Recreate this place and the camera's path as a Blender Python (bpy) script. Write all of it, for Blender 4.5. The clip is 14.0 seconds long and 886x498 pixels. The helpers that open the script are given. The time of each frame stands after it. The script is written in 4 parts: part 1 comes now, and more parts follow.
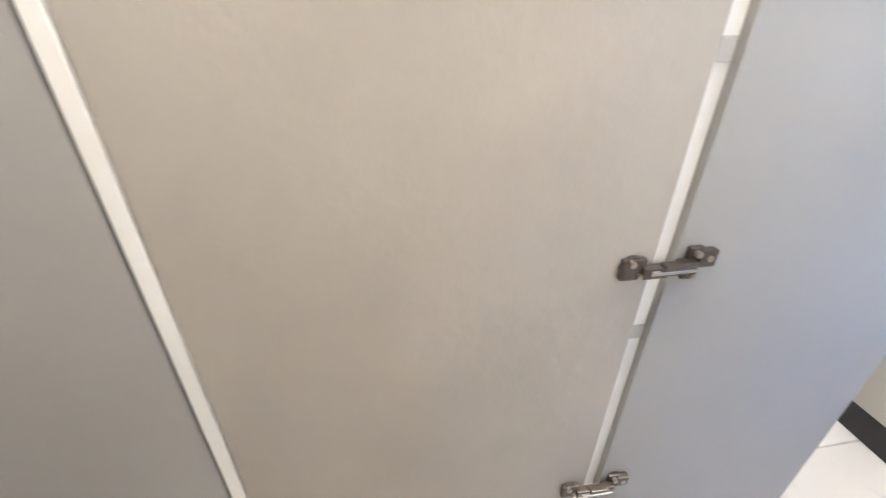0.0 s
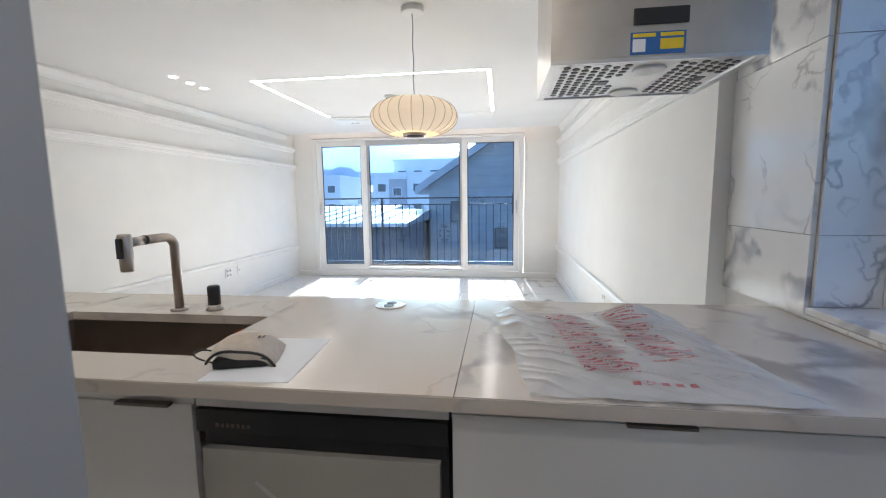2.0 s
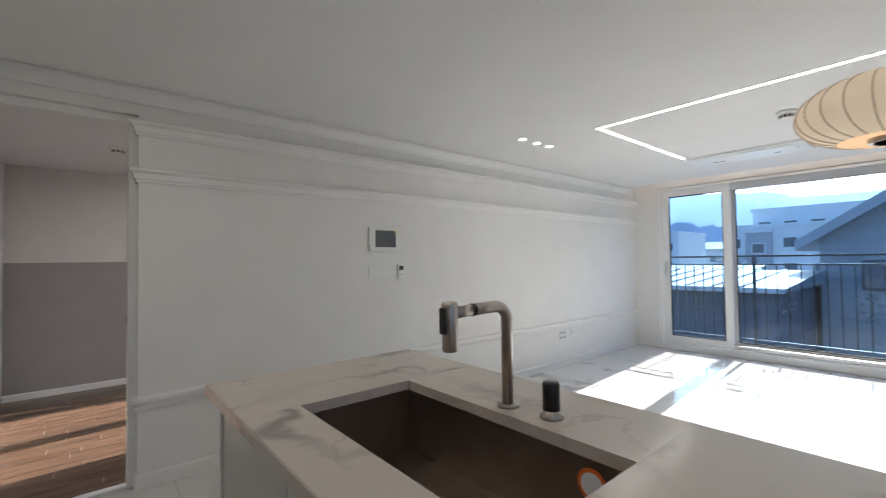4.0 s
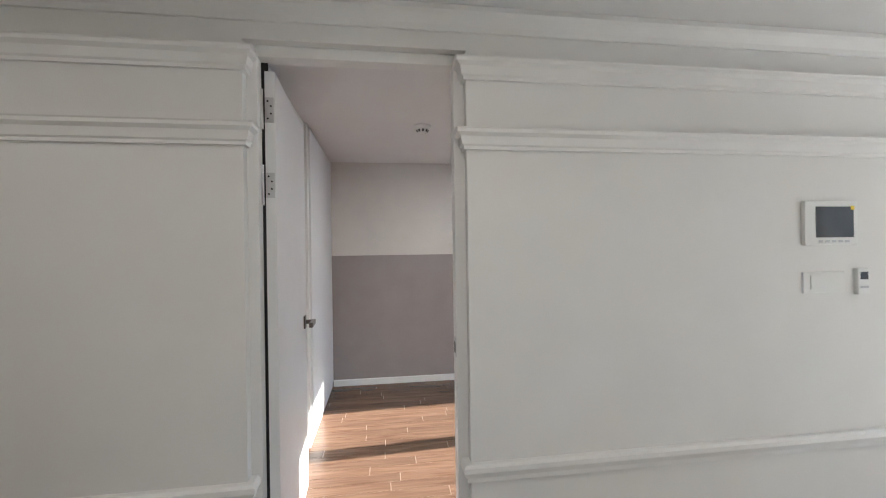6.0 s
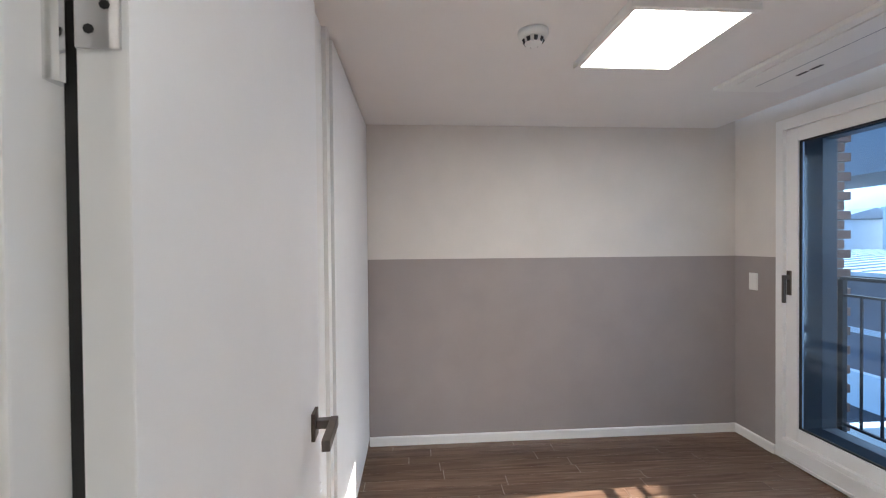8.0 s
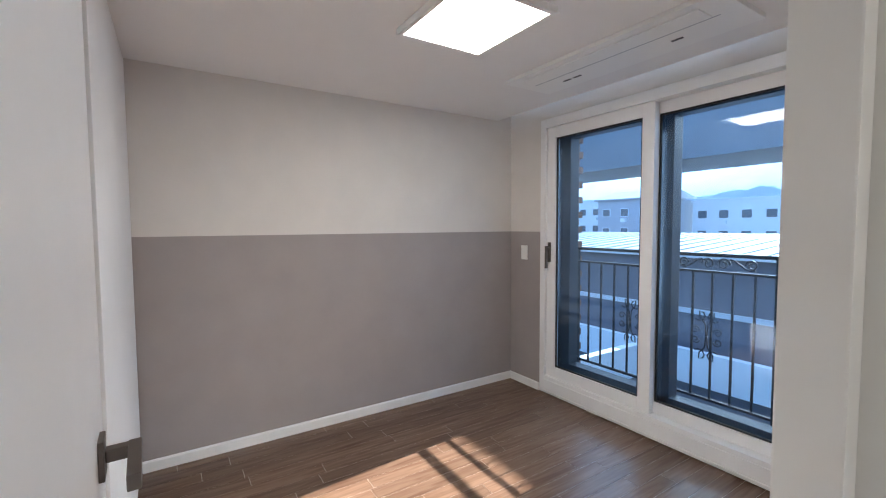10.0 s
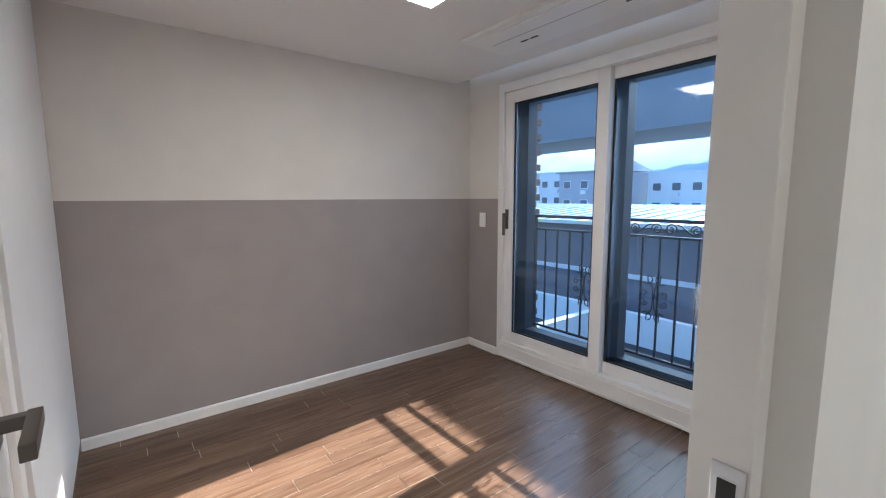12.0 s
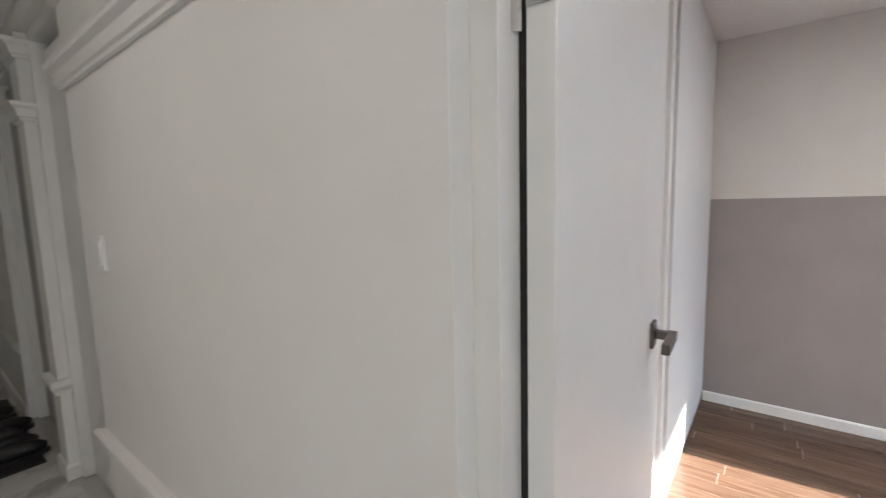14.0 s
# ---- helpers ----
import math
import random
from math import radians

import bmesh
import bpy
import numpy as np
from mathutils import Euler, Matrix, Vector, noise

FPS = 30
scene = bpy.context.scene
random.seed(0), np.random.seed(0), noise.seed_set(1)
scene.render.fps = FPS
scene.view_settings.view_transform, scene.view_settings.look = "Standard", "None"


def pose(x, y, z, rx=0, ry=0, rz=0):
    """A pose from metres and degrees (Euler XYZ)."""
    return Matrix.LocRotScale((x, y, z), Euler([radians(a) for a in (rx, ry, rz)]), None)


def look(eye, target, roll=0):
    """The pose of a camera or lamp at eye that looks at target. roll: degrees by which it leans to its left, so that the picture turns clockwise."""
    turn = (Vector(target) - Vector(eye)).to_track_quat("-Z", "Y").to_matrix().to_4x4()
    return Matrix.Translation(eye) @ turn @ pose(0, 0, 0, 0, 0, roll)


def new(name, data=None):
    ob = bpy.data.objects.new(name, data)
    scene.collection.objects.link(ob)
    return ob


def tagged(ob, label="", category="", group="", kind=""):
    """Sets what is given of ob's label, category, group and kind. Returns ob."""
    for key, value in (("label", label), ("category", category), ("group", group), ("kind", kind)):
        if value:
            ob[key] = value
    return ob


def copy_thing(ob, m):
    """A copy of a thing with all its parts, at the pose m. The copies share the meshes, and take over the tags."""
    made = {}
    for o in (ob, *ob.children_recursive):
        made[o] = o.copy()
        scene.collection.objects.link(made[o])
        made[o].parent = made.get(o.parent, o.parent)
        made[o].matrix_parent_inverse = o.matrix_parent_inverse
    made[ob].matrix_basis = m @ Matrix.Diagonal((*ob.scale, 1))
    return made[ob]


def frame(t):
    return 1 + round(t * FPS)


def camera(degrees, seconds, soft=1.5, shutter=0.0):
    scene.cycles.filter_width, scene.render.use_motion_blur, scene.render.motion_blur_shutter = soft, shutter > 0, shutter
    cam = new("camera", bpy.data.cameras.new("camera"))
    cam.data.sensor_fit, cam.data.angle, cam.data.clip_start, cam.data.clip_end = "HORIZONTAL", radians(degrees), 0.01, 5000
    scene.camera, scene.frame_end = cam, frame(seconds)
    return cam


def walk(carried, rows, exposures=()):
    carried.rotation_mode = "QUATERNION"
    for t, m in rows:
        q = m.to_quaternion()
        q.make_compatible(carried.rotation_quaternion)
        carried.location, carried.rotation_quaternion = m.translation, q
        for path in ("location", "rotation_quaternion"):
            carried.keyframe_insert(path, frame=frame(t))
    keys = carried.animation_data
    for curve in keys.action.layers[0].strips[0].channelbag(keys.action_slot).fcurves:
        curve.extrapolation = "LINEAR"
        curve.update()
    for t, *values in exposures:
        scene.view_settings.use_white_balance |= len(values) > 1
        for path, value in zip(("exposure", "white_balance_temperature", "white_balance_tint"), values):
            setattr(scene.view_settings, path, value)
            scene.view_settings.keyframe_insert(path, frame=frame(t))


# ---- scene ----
# ---- camera ----
cam = camera(92.5, 14.0, soft=1.1, shutter=0.12)
PATH = [
    (0.0, (4.604, 1.845, 1.213), (3.774, 1.992, 0.710), 0.5),
    (0.1, (4.590, 1.858, 1.213), (3.770, 2.125, 0.725), -0.8),
    (0.3, (4.550, 1.880, 1.207), (3.090, 2.890, 0.295), -2.0),
    (0.5, (4.511, 1.908, 1.206), (3.349, 3.273, 0.318), -1.9),
    (1.0, (4.507, 1.973, 1.248), (3.892, 3.769, 0.620), -0.9),
    (1.5, (4.531, 2.197, 1.295), (4.138, 4.121, 0.916), -0.9),
    (2.0, (4.514, 2.440, 1.302), (4.249, 4.408, 1.062), -0.7),
    (2.5, (4.454, 2.688, 1.340), (4.198, 4.668, 1.217), -1.0),
    (3.0, (4.352, 2.863, 1.330), (4.028, 4.836, 1.289), -1.2),
    (3.5, (4.265, 2.968, 1.332), (3.367, 4.755, 1.343), -1.0),
    (3.8, (4.191, 2.956, 1.312), (2.889, 4.473, 1.359), -0.8),
    (4.0, (4.124, 2.951, 1.300), (2.592, 4.235, 1.355), -0.8),
    (4.2, (4.039, 2.941, 1.299), (2.346, 4.004, 1.362), -0.6),
    (5.0, (3.540, 2.890, 1.330), (1.620, 3.450, 1.370), -0.6),
    (6.3, (2.489, 2.815, 1.414), (0.504, 3.061, 1.406), -0.7),
    (6.5, (2.328, 2.799, 1.424), (0.341, 3.029, 1.413), -0.6),
    (7.0, (1.948, 2.733, 1.422), (-0.043, 2.927, 1.408), -0.5),
    (7.5, (1.605, 2.670, 1.431), (-0.389, 2.834, 1.416), -0.5),
    (8.0, (1.329, 2.649, 1.446), (-0.666, 2.790, 1.420), -0.5),
    (8.5, (1.194, 2.580, 1.439), (-0.782, 2.887, 1.412), -0.5),
    (9.0, (1.164, 2.514, 1.428), (-0.704, 3.227, 1.397), -0.1),
    (9.2, (1.163, 2.507, 1.424), (-0.652, 3.348, 1.388), -0.1),
    (11.5, (1.156, 2.521, 1.320), (-0.439, 3.715, 1.140), -0.2),
    (12.0, (1.160, 2.572, 1.345), (-0.414, 3.781, 1.105), -0.2),
    (12.5, (1.183, 2.640, 1.340), (-0.520, 3.657, 1.080), -1.2),
    (13.0, (1.253, 2.623, 1.360), (-0.651, 3.169, 1.083), -1.5),
    (13.5, (1.418, 2.619, 1.370), (-0.542, 2.314, 1.118), -1.6),
    (14.0, (1.481, 2.637, 1.365), (-0.090, 1.419, 1.143), -1.5),
]
walk(cam, [(t, look(eye, target, roll)) for t, eye, target, roll in PATH],
     exposures=[(0.0, 4.05), (0.5, 3.05), (1.0, 2.35), (1.5, 2.1), (2.0, 2.0), (3.0, 1.75), (4.0, 1.4), (6.3, 2.15), (8.0, 2.35), (9.0, 2.4), (12.0, 2.15), (14.0, 2.35)])

# ---- world and sun ----
SUN_EL = radians(31)
world = bpy.data.worlds.new("sky")
scene.world = world
world.use_nodes = True
wn = world.node_tree
sky = wn.nodes.new("ShaderNodeTexSky")
sky.sky_type = "NISHITA"
sky.sun_disc = False
sky.sun_elevation = SUN_EL
sky.sun_rotation = radians(-4)
sky.dust_density = 3.0
wn.links.new(sky.outputs[0], wn.nodes["Background"].inputs[0])
wn.nodes["Background"].inputs[1].default_value = 0.15
sun = new("sun", bpy.data.lights.new("sun", "SUN"))
sun.data.energy, sun.data.angle, sun.data.color = 5.0, radians(0.5), (1, 0.97, 0.93)
sun.matrix_world = look((-0.07 * 20, 20, 20 * math.tan(SUN_EL)), (0, 0, 0))

# lamps for unseen downlights: kitchen's from worktop reflections, hall's added to brighten the walls
for x, y, watts in ((4.47, 1.55, 0.75), (4.47, 2.2, 0.9), (3.2, 3.0, 0.8), (2.1, 3.0, 1.1), (2.1, 1.4, 1.2), (4.3, 3.0, 0.8)):
    lamp = new("unseen_downlight_lamp", bpy.data.lights.new("unseen_downlight_lamp", "AREA"))
    lamp.data.shape, lamp.data.size, lamp.data.energy, lamp.data.color = "DISK", 0.07, watts, (1, 0.935, 0.85)
    lamp.location = (x, y, 2.325)

# ---- materials ----
def material(name, color, rough=0.5, metal=0.0, var=0.06, scale=6.0, bump=0.0, bscale=60.0, rand=0.0, emit=0.0, coat=0.0):
    m = bpy.data.materials.new(name)
    m.use_nodes = True
    nt = m.node_tree
    p = nt.nodes["Principled BSDF"]
    p.inputs["Roughness"].default_value, p.inputs["Metallic"].default_value = rough, metal
    p.inputs["Coat Weight"].default_value = coat
    tc = nt.nodes.new("ShaderNodeTexCoord")
    n1 = nt.nodes.new("ShaderNodeTexNoise")
    n1.inputs["Scale"].default_value, n1.inputs["Detail"].default_value = scale, 6
    nt.links.new(tc.outputs["Object"], n1.inputs["Vector"])
    r = nt.nodes.new("ShaderNodeValToRGB")
    r.color_ramp.elements[0].position, r.color_ramp.elements[1].position = 0.3, 0.7
    r.color_ramp.elements[0].color = (*[max(0, c * (1 - var)) for c in color], 1)
    r.color_ramp.elements[1].color = (*[min(1, c * (1 + var)) for c in color], 1)
    nt.links.new(n1.outputs["Fac"], r.inputs["Fac"])
    out = r.outputs["Color"]
    if rand:
        oi = nt.nodes.new("ShaderNodeObjectInfo")
        hsv = nt.nodes.new("ShaderNodeHueSaturation")
        mr = nt.nodes.new("ShaderNodeMapRange")
        mr.inputs["To Min"].default_value, mr.inputs["To Max"].default_value = 1 - rand, 1 + rand
        nt.links.new(oi.outputs["Random"], mr.inputs["Value"])
        nt.links.new(mr.outputs[0], hsv.inputs["Value"])
        nt.links.new(out, hsv.inputs["Color"])
        out = hsv.outputs["Color"]
    nt.links.new(out, p.inputs["Base Color"])
    if bump:
        n2 = nt.nodes.new("ShaderNodeTexNoise")
        n2.inputs["Scale"].default_value, n2.inputs["Detail"].default_value = bscale, 4
        nt.links.new(tc.outputs["Object"], n2.inputs["Vector"])
        b = nt.nodes.new("ShaderNodeBump")
        b.inputs["Strength"].default_value, b.inputs["Distance"].default_value = bump, 0.01
        nt.links.new(n2.outputs["Fac"], b.inputs["Height"])
        nt.links.new(b.outputs[0], p.inputs["Normal"])
    if emit:
        p.inputs["Emission Color"].default_value = (*color, 1)
        p.inputs["Emission Strength"].default_value = emit
    return m


def marble(name, base, vein, scale=0.9, rough=0.18, width=0.035, amount=0.8, second=0.35):
    m = bpy.data.materials.new(name)
    m.use_nodes = True
    nt = m.node_tree
    L = nt.links.new
    p = nt.nodes["Principled BSDF"]
    p.inputs["Roughness"].default_value = rough
    geo = nt.nodes.new("ShaderNodeTexCoord")
    oi = nt.nodes.new("ShaderNodeObjectInfo")
    add = nt.nodes.new("ShaderNodeVectorMath")
    add.operation = "MULTIPLY_ADD"
    comb = nt.nodes.new("ShaderNodeCombineXYZ")
    for k in range(3):
        L(oi.outputs["Random"], comb.inputs[k])
    L(comb.outputs[0], add.inputs[0])
    add.inputs[1].default_value = (37, 53, 71)
    L(geo.outputs["Object"], add.inputs[2])
    warp = nt.nodes.new("ShaderNodeTexNoise")
    warp.inputs["Scale"].default_value, warp.inputs["Detail"].default_value = 2.5, 6
    L(add.outputs[0], warp.inputs["Vector"])
    mad = nt.nodes.new("ShaderNodeVectorMath")
    mad.operation = "MULTIPLY_ADD"
    L(warp.outputs["Color"], mad.inputs[0])
    mad.inputs[1].default_value = (0.5, 0.5, 0.5)
    L(add.outputs[0], mad.inputs[2])
    col = None
    for i, (sc, w, a) in enumerate(((scale, width, amount), (scale * 2.6, width * 0.8, second))):
        n = nt.nodes.new("ShaderNodeTexNoise")
        n.inputs["Scale"].default_value, n.inputs["Detail"].default_value, n.inputs["Roughness"].default_value = sc, 3, 0.45
        L(mad.outputs[0], n.inputs["Vector"])
        s = nt.nodes.new("ShaderNodeMath"); s.operation = "SUBTRACT"; s.inputs[1].default_value = 0.5
        L(n.outputs["Fac"], s.inputs[0])
        ab = nt.nodes.new("ShaderNodeMath"); ab.operation = "ABSOLUTE"
        L(s.outputs[0], ab.inputs[0])
        mr = nt.nodes.new("ShaderNodeMapRange")
        mr.interpolation_type = "SMOOTHSTEP"
        mr.inputs["From Min"].default_value, mr.inputs["From Max"].default_value = 0.0, w
        mr.inputs["To Min"].default_value, mr.inputs["To Max"].default_value = a, 0.0
        L(ab.outputs[0], mr.inputs["Value"])
        mask = nt.nodes.new("ShaderNodeTexNoise")
        mask.inputs["Scale"].default_value = sc * 1.3
        L(add.outputs[0], mask.inputs["Vector"])
        mk = nt.nodes.new("ShaderNodeMapRange")
        mk.inputs["From Min"].default_value, mk.inputs["From Max"].default_value = 0.45, 0.62
        L(mask.outputs["Fac"], mk.inputs["Value"])
        mu = nt.nodes.new("ShaderNodeMath"); mu.operation = "MULTIPLY"
        L(mr.outputs[0], mu.inputs[0]); L(mk.outputs[0], mu.inputs[1])
        mix = nt.nodes.new("ShaderNodeMix"); mix.data_type = "RGBA"
        L(mu.outputs[0], mix.inputs[0])
        if col is None:
            mix.inputs[6].default_value = (*base, 1)
        else:
            L(col, mix.inputs[6])
        mix.inputs[7].default_value = (*vein, 1)
        col = mix.outputs[2]
    L(col, p.inputs["Base Color"])
    return m


def wood(name, dark, light, rough=0.4):
    m = bpy.data.materials.new(name)
    m.use_nodes = True
    nt = m.node_tree
    L = nt.links.new
    p = nt.nodes["Principled BSDF"]
    p.inputs["Roughness"].default_value = rough
    tc = nt.nodes.new("ShaderNodeTexCoord")
    oi = nt.nodes.new("ShaderNodeObjectInfo")
    comb = nt.nodes.new("ShaderNodeCombineXYZ")
    for k in range(3):
        L(oi.outputs["Random"], comb.inputs[k])
    add = nt.nodes.new("ShaderNodeVectorMath"); add.operation = "MULTIPLY_ADD"
    L(comb.outputs[0], add.inputs[0]); add.inputs[1].default_value = (31, 47, 13)
    L(tc.outputs["Object"], add.inputs[2])
    mp = nt.nodes.new("ShaderNodeMapping")
    mp.inputs["Scale"].default_value = (28.0, 2.0, 8.0)
    L(add.outputs[0], mp.inputs["Vector"])
    n = nt.nodes.new("ShaderNodeTexNoise")
    n.inputs["Scale"].default_value, n.inputs["Detail"].default_value, n.inputs["Distortion"].default_value = 1.6, 8, 0.8
    L(mp.outputs[0], n.inputs["Vector"])
    r = nt.nodes.new("ShaderNodeValToRGB")
    r.color_ramp.elements[0].position, r.color_ramp.elements[1].position = 0.3, 0.72
    r.color_ramp.elements[0].color, r.color_ramp.elements[1].color = (*dark, 1), (*light, 1)
    L(n.outputs["Fac"], r.inputs["Fac"])
    hsv = nt.nodes.new("ShaderNodeHueSaturation")
    mr = nt.nodes.new("ShaderNodeMapRange")
    mr.inputs["To Min"].default_value, mr.inputs["To Max"].default_value = 0.85, 1.15
    L(oi.outputs["Random"], mr.inputs["Value"]); L(mr.outputs[0], hsv.inputs["Value"])
    L(r.outputs["Color"], hsv.inputs["Color"]); L(hsv.outputs["Color"], p.inputs["Base Color"])
    b = nt.nodes.new("ShaderNodeBump")
    b.inputs["Strength"].default_value, b.inputs["Distance"].default_value = 0.12, 0.003
    L(n.outputs["Fac"], b.inputs["Height"]); L(b.outputs[0], p.inputs["Normal"])
    return m


def pane_material(name, tint, gloss=0.035):
    m = bpy.data.materials.new(name)
    m.use_nodes = True
    nt = m.node_tree
    nt.nodes.remove(nt.nodes["Principled BSDF"])
    out = nt.nodes["Material Output"]
    tr = nt.nodes.new("ShaderNodeBsdfTransparent")
    tr.inputs[0].default_value = (*tint, 1)
    gl = nt.nodes.new("ShaderNodeBsdfGlossy")
    gl.inputs["Roughness"].default_value = 0.02
    mix = nt.nodes.new("ShaderNodeMixShader")
    mix.inputs[0].default_value = gloss
    nt.links.new(tr.outputs[0], mix.inputs[1])
    nt.links.new(gl.outputs[0], mix.inputs[2])
    # a thin, uneven film of dust that the sun lights from behind
    dust = nt.nodes.new("ShaderNodeBsdfTranslucent")
    dust.inputs[0].default_value = (0.80, 0.90, 1.0, 1)
    tc = nt.nodes.new("ShaderNodeTexCoord")
    cloud = nt.nodes.new("ShaderNodeTexNoise")
    cloud.inputs["Scale"].default_value, cloud.inputs["Detail"].default_value = 1.6, 5
    nt.links.new(tc.outputs["Object"], cloud.inputs["Vector"])
    amount = nt.nodes.new("ShaderNodeMapRange")
    amount.inputs["From Min"].default_value, amount.inputs["From Max"].default_value = 0.3, 0.7
    amount.inputs["To Min"].default_value, amount.inputs["To Max"].default_value = 0.0005, 0.003
    nt.links.new(cloud.outputs["Fac"], amount.inputs["Value"])
    film = nt.nodes.new("ShaderNodeMixShader")
    nt.links.new(amount.outputs[0], film.inputs[0])
    nt.links.new(mix.outputs[0], film.inputs[1])
    nt.links.new(dust.outputs[0], film.inputs[2])
    nt.links.new(film.outputs[0], out.inputs["Surface"])
    return m


WHITE = material("white_wallpaper", (0.80, 0.79, 0.77), 0.75, var=0.02, scale=3, bump=0.06, bscale=220)
CEIL = material("white_ceiling_paper", (0.80, 0.79, 0.78), 0.8, var=0.02, scale=2, bump=0.05, bscale=200)
TRIM = material("white_painted_trim", (0.82, 0.81, 0.79), 0.4, var=0.02, bump=0.02)
PAPER_UP = material("warm_white_wallpaper", (0.70, 0.665, 0.625), 0.8, var=0.03, scale=4, bump=0.08, bscale=260)
PAPER_LOW = material("taupe_wallpaper", (0.34, 0.305, 0.295), 0.8, var=0.04, scale=4, bump=0.1, bscale=260)
DOORWHITE = material("white_door_film", (0.80, 0.80, 0.80), 0.38, var=0.015, bump=0.03, bscale=90)
UPVC = material("white_upvc", (0.82, 0.82, 0.82), 0.3, var=0.01)
DARKFRAME = material("dark_blue_grey_window_frame", (0.035, 0.045, 0.06), 0.4, var=0.1)
# black of the window gaskets, also used to paint shade into gaps
SEAL_SHADE = material("black_seal_and_gap_shade", (0.015, 0.015, 0.016), 0.7)
CABWHITE = material("matt_white_cabinet", (0.74, 0.725, 0.70), 0.35, var=0.015, bump=0.02)
# grey raised to carry the window light falling on the tall end panel
GREYPANEL = material("cool_grey_matt_panel", (0.36, 0.35, 0.34), 0.45, var=0.03, scale=3, bump=0.03)
GREIGE = material("greige_textured_panel", (0.42, 0.385, 0.345), 0.5, var=0.06, scale=5, bump=0.12, bscale=40)
ALU = material("brushed_aluminium", (0.62, 0.62, 0.63), 0.32, 1.0, var=0.04, scale=30)
STEEL = material("brushed_stainless_steel", (0.56, 0.53, 0.50), 0.3, 1.0, var=0.06, scale=14, bump=0.03, bscale=150)
NICKEL = material("brushed_nickel", (0.46, 0.41, 0.37), 0.32, 1.0, var=0.05, scale=20)
SINKMAT = material("dark_bronze_steel", (0.34, 0.285, 0.245), 0.38, 1.0, var=0.1, scale=9)
CHROME = material("chrome", (0.75, 0.75, 0.75), 0.12, 1.0)
BLACK = material("black_plastic", (0.018, 0.018, 0.02), 0.35, var=0.1)
CHARCOAL = material("charcoal_metal", (0.045, 0.045, 0.048), 0.4, 0.6, var=0.1)
BEIGEGLASS = material("greige_glass_door", (0.44, 0.415, 0.37), 0.08, var=0.03, scale=2)
GUN = material("gunmetal_handle", (0.16, 0.14, 0.125), 0.35, 0.9, var=0.1)
QUARTZ = marble("cream_quartz", (0.57, 0.51, 0.45), (0.26, 0.23, 0.215), 1.0, 0.16, 0.026, 0.9, 0.35)
FLOORMARBLE = marble("white_marble_tile", (0.66, 0.645, 0.62), (0.33, 0.32, 0.32), 1.1, 0.14, 0.04, 0.8, 0.35)
WALLMARBLE = marble("white_marble_wall_tile", (0.76, 0.755, 0.75), (0.22, 0.23, 0.28), 1.35, 0.16, 0.024, 0.95, 0.55)
GROUT = material("grey_grout", (0.50, 0.49, 0.47), 0.9)
PLANK = wood("brown_oak_laminate", (0.108, 0.058, 0.036), (0.190, 0.118, 0.080), 0.26)
SEAM = material("pale_plank_joint", (0.42, 0.33, 0.26), 0.8)
PLASTIC = material("white_plastic", (0.82, 0.82, 0.80), 0.35, var=0.01)
SCREEN = material("grey_lcd_screen", (0.10, 0.11, 0.12), 0.15, var=0.1)
LED = material("led_strip", (1.0, 0.97, 0.92), 0.5, emit=4.0, var=0)
WARMLED = material("warm_cove_led", (1.0, 0.75, 0.55), 0.5, emit=0.7, var=0)
SPOT = material("downlight_glow", (1.0, 0.93, 0.82), 0.5, emit=6.0, var=0)
PANELLED = material("light_panel_diffuser", (1.0, 0.98, 0.95), 0.5, emit=5.0, var=0)
# faint emission brightens the silk in place of a bulb inside
SILK = material("cream_lamp_silk", (0.86, 0.70, 0.52), 0.8, var=0.03, emit=0.15)
IRON = material("black_wrought_iron", (0.02, 0.022, 0.026), 0.45, 0.3, var=0.2)
BRICK = material("red_brown_brick", (0.26, 0.14, 0.10), 0.85, var=0.2, scale=8, rand=0.2, bump=0.3)
MORTAR = material("grey_mortar", (0.35, 0.34, 0.32), 0.9)
CONCRETE = material("grey_concrete", (0.30, 0.30, 0.31), 0.9, var=0.12, scale=1.5, bump=0.2, bscale=20)
# siding grey lifted in the colour itself, in place of haze
SIDING = material("haze_lightened_grey_siding", (0.36, 0.37, 0.39), 0.7, var=0.1, scale=2, rand=0.08)
# stucco brightened so that its colour carries the haze over shaded facades
STUCCO = material("haze_paled_stucco", (0.80, 0.80, 0.78), 0.85, var=0.06, scale=1)
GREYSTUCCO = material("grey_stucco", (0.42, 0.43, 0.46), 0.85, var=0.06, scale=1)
ROOFMETAL = material("light_metal_roof", (0.34, 0.36, 0.39), 0.55, 0.2, var=0.1, scale=0.6)
SHEDWALL = material("purple_grey_shed_wall", (0.20, 0.195, 0.22), 0.7, var=0.08, scale=2)
# window glass outside, its colour lightened to suggest haze
HAZED_GLASS = material("haze_lightened_window_glass", (0.13, 0.15, 0.17), 0.12, var=0.1)
# pale blue of distance haze, put into the wooded hills' base colour
HAZED_FOREST = material("haze_painted_hill", (0.48, 0.56, 0.64), 1.0, var=0.12, scale=0.02)
GROUND = material("asphalt_ground", (0.07, 0.07, 0.072), 0.95, var=0.2, scale=0.2)
GLASS = pane_material("blue_tinted_glass", (0.62, 0.80, 0.98))
FILM = material("clear_plastic_film", (0.62, 0.615, 0.61), 0.18, var=0.08, scale=9)
FILM.node_tree.nodes["Principled BSDF"].inputs["Alpha"].default_value = 0.74
PRINT = material("red_print", (0.40, 0.13, 0.14), 0.4, var=0.1)
SHEET = material("white_paper", (0.84, 0.85, 0.88), 0.7, var=0.01)
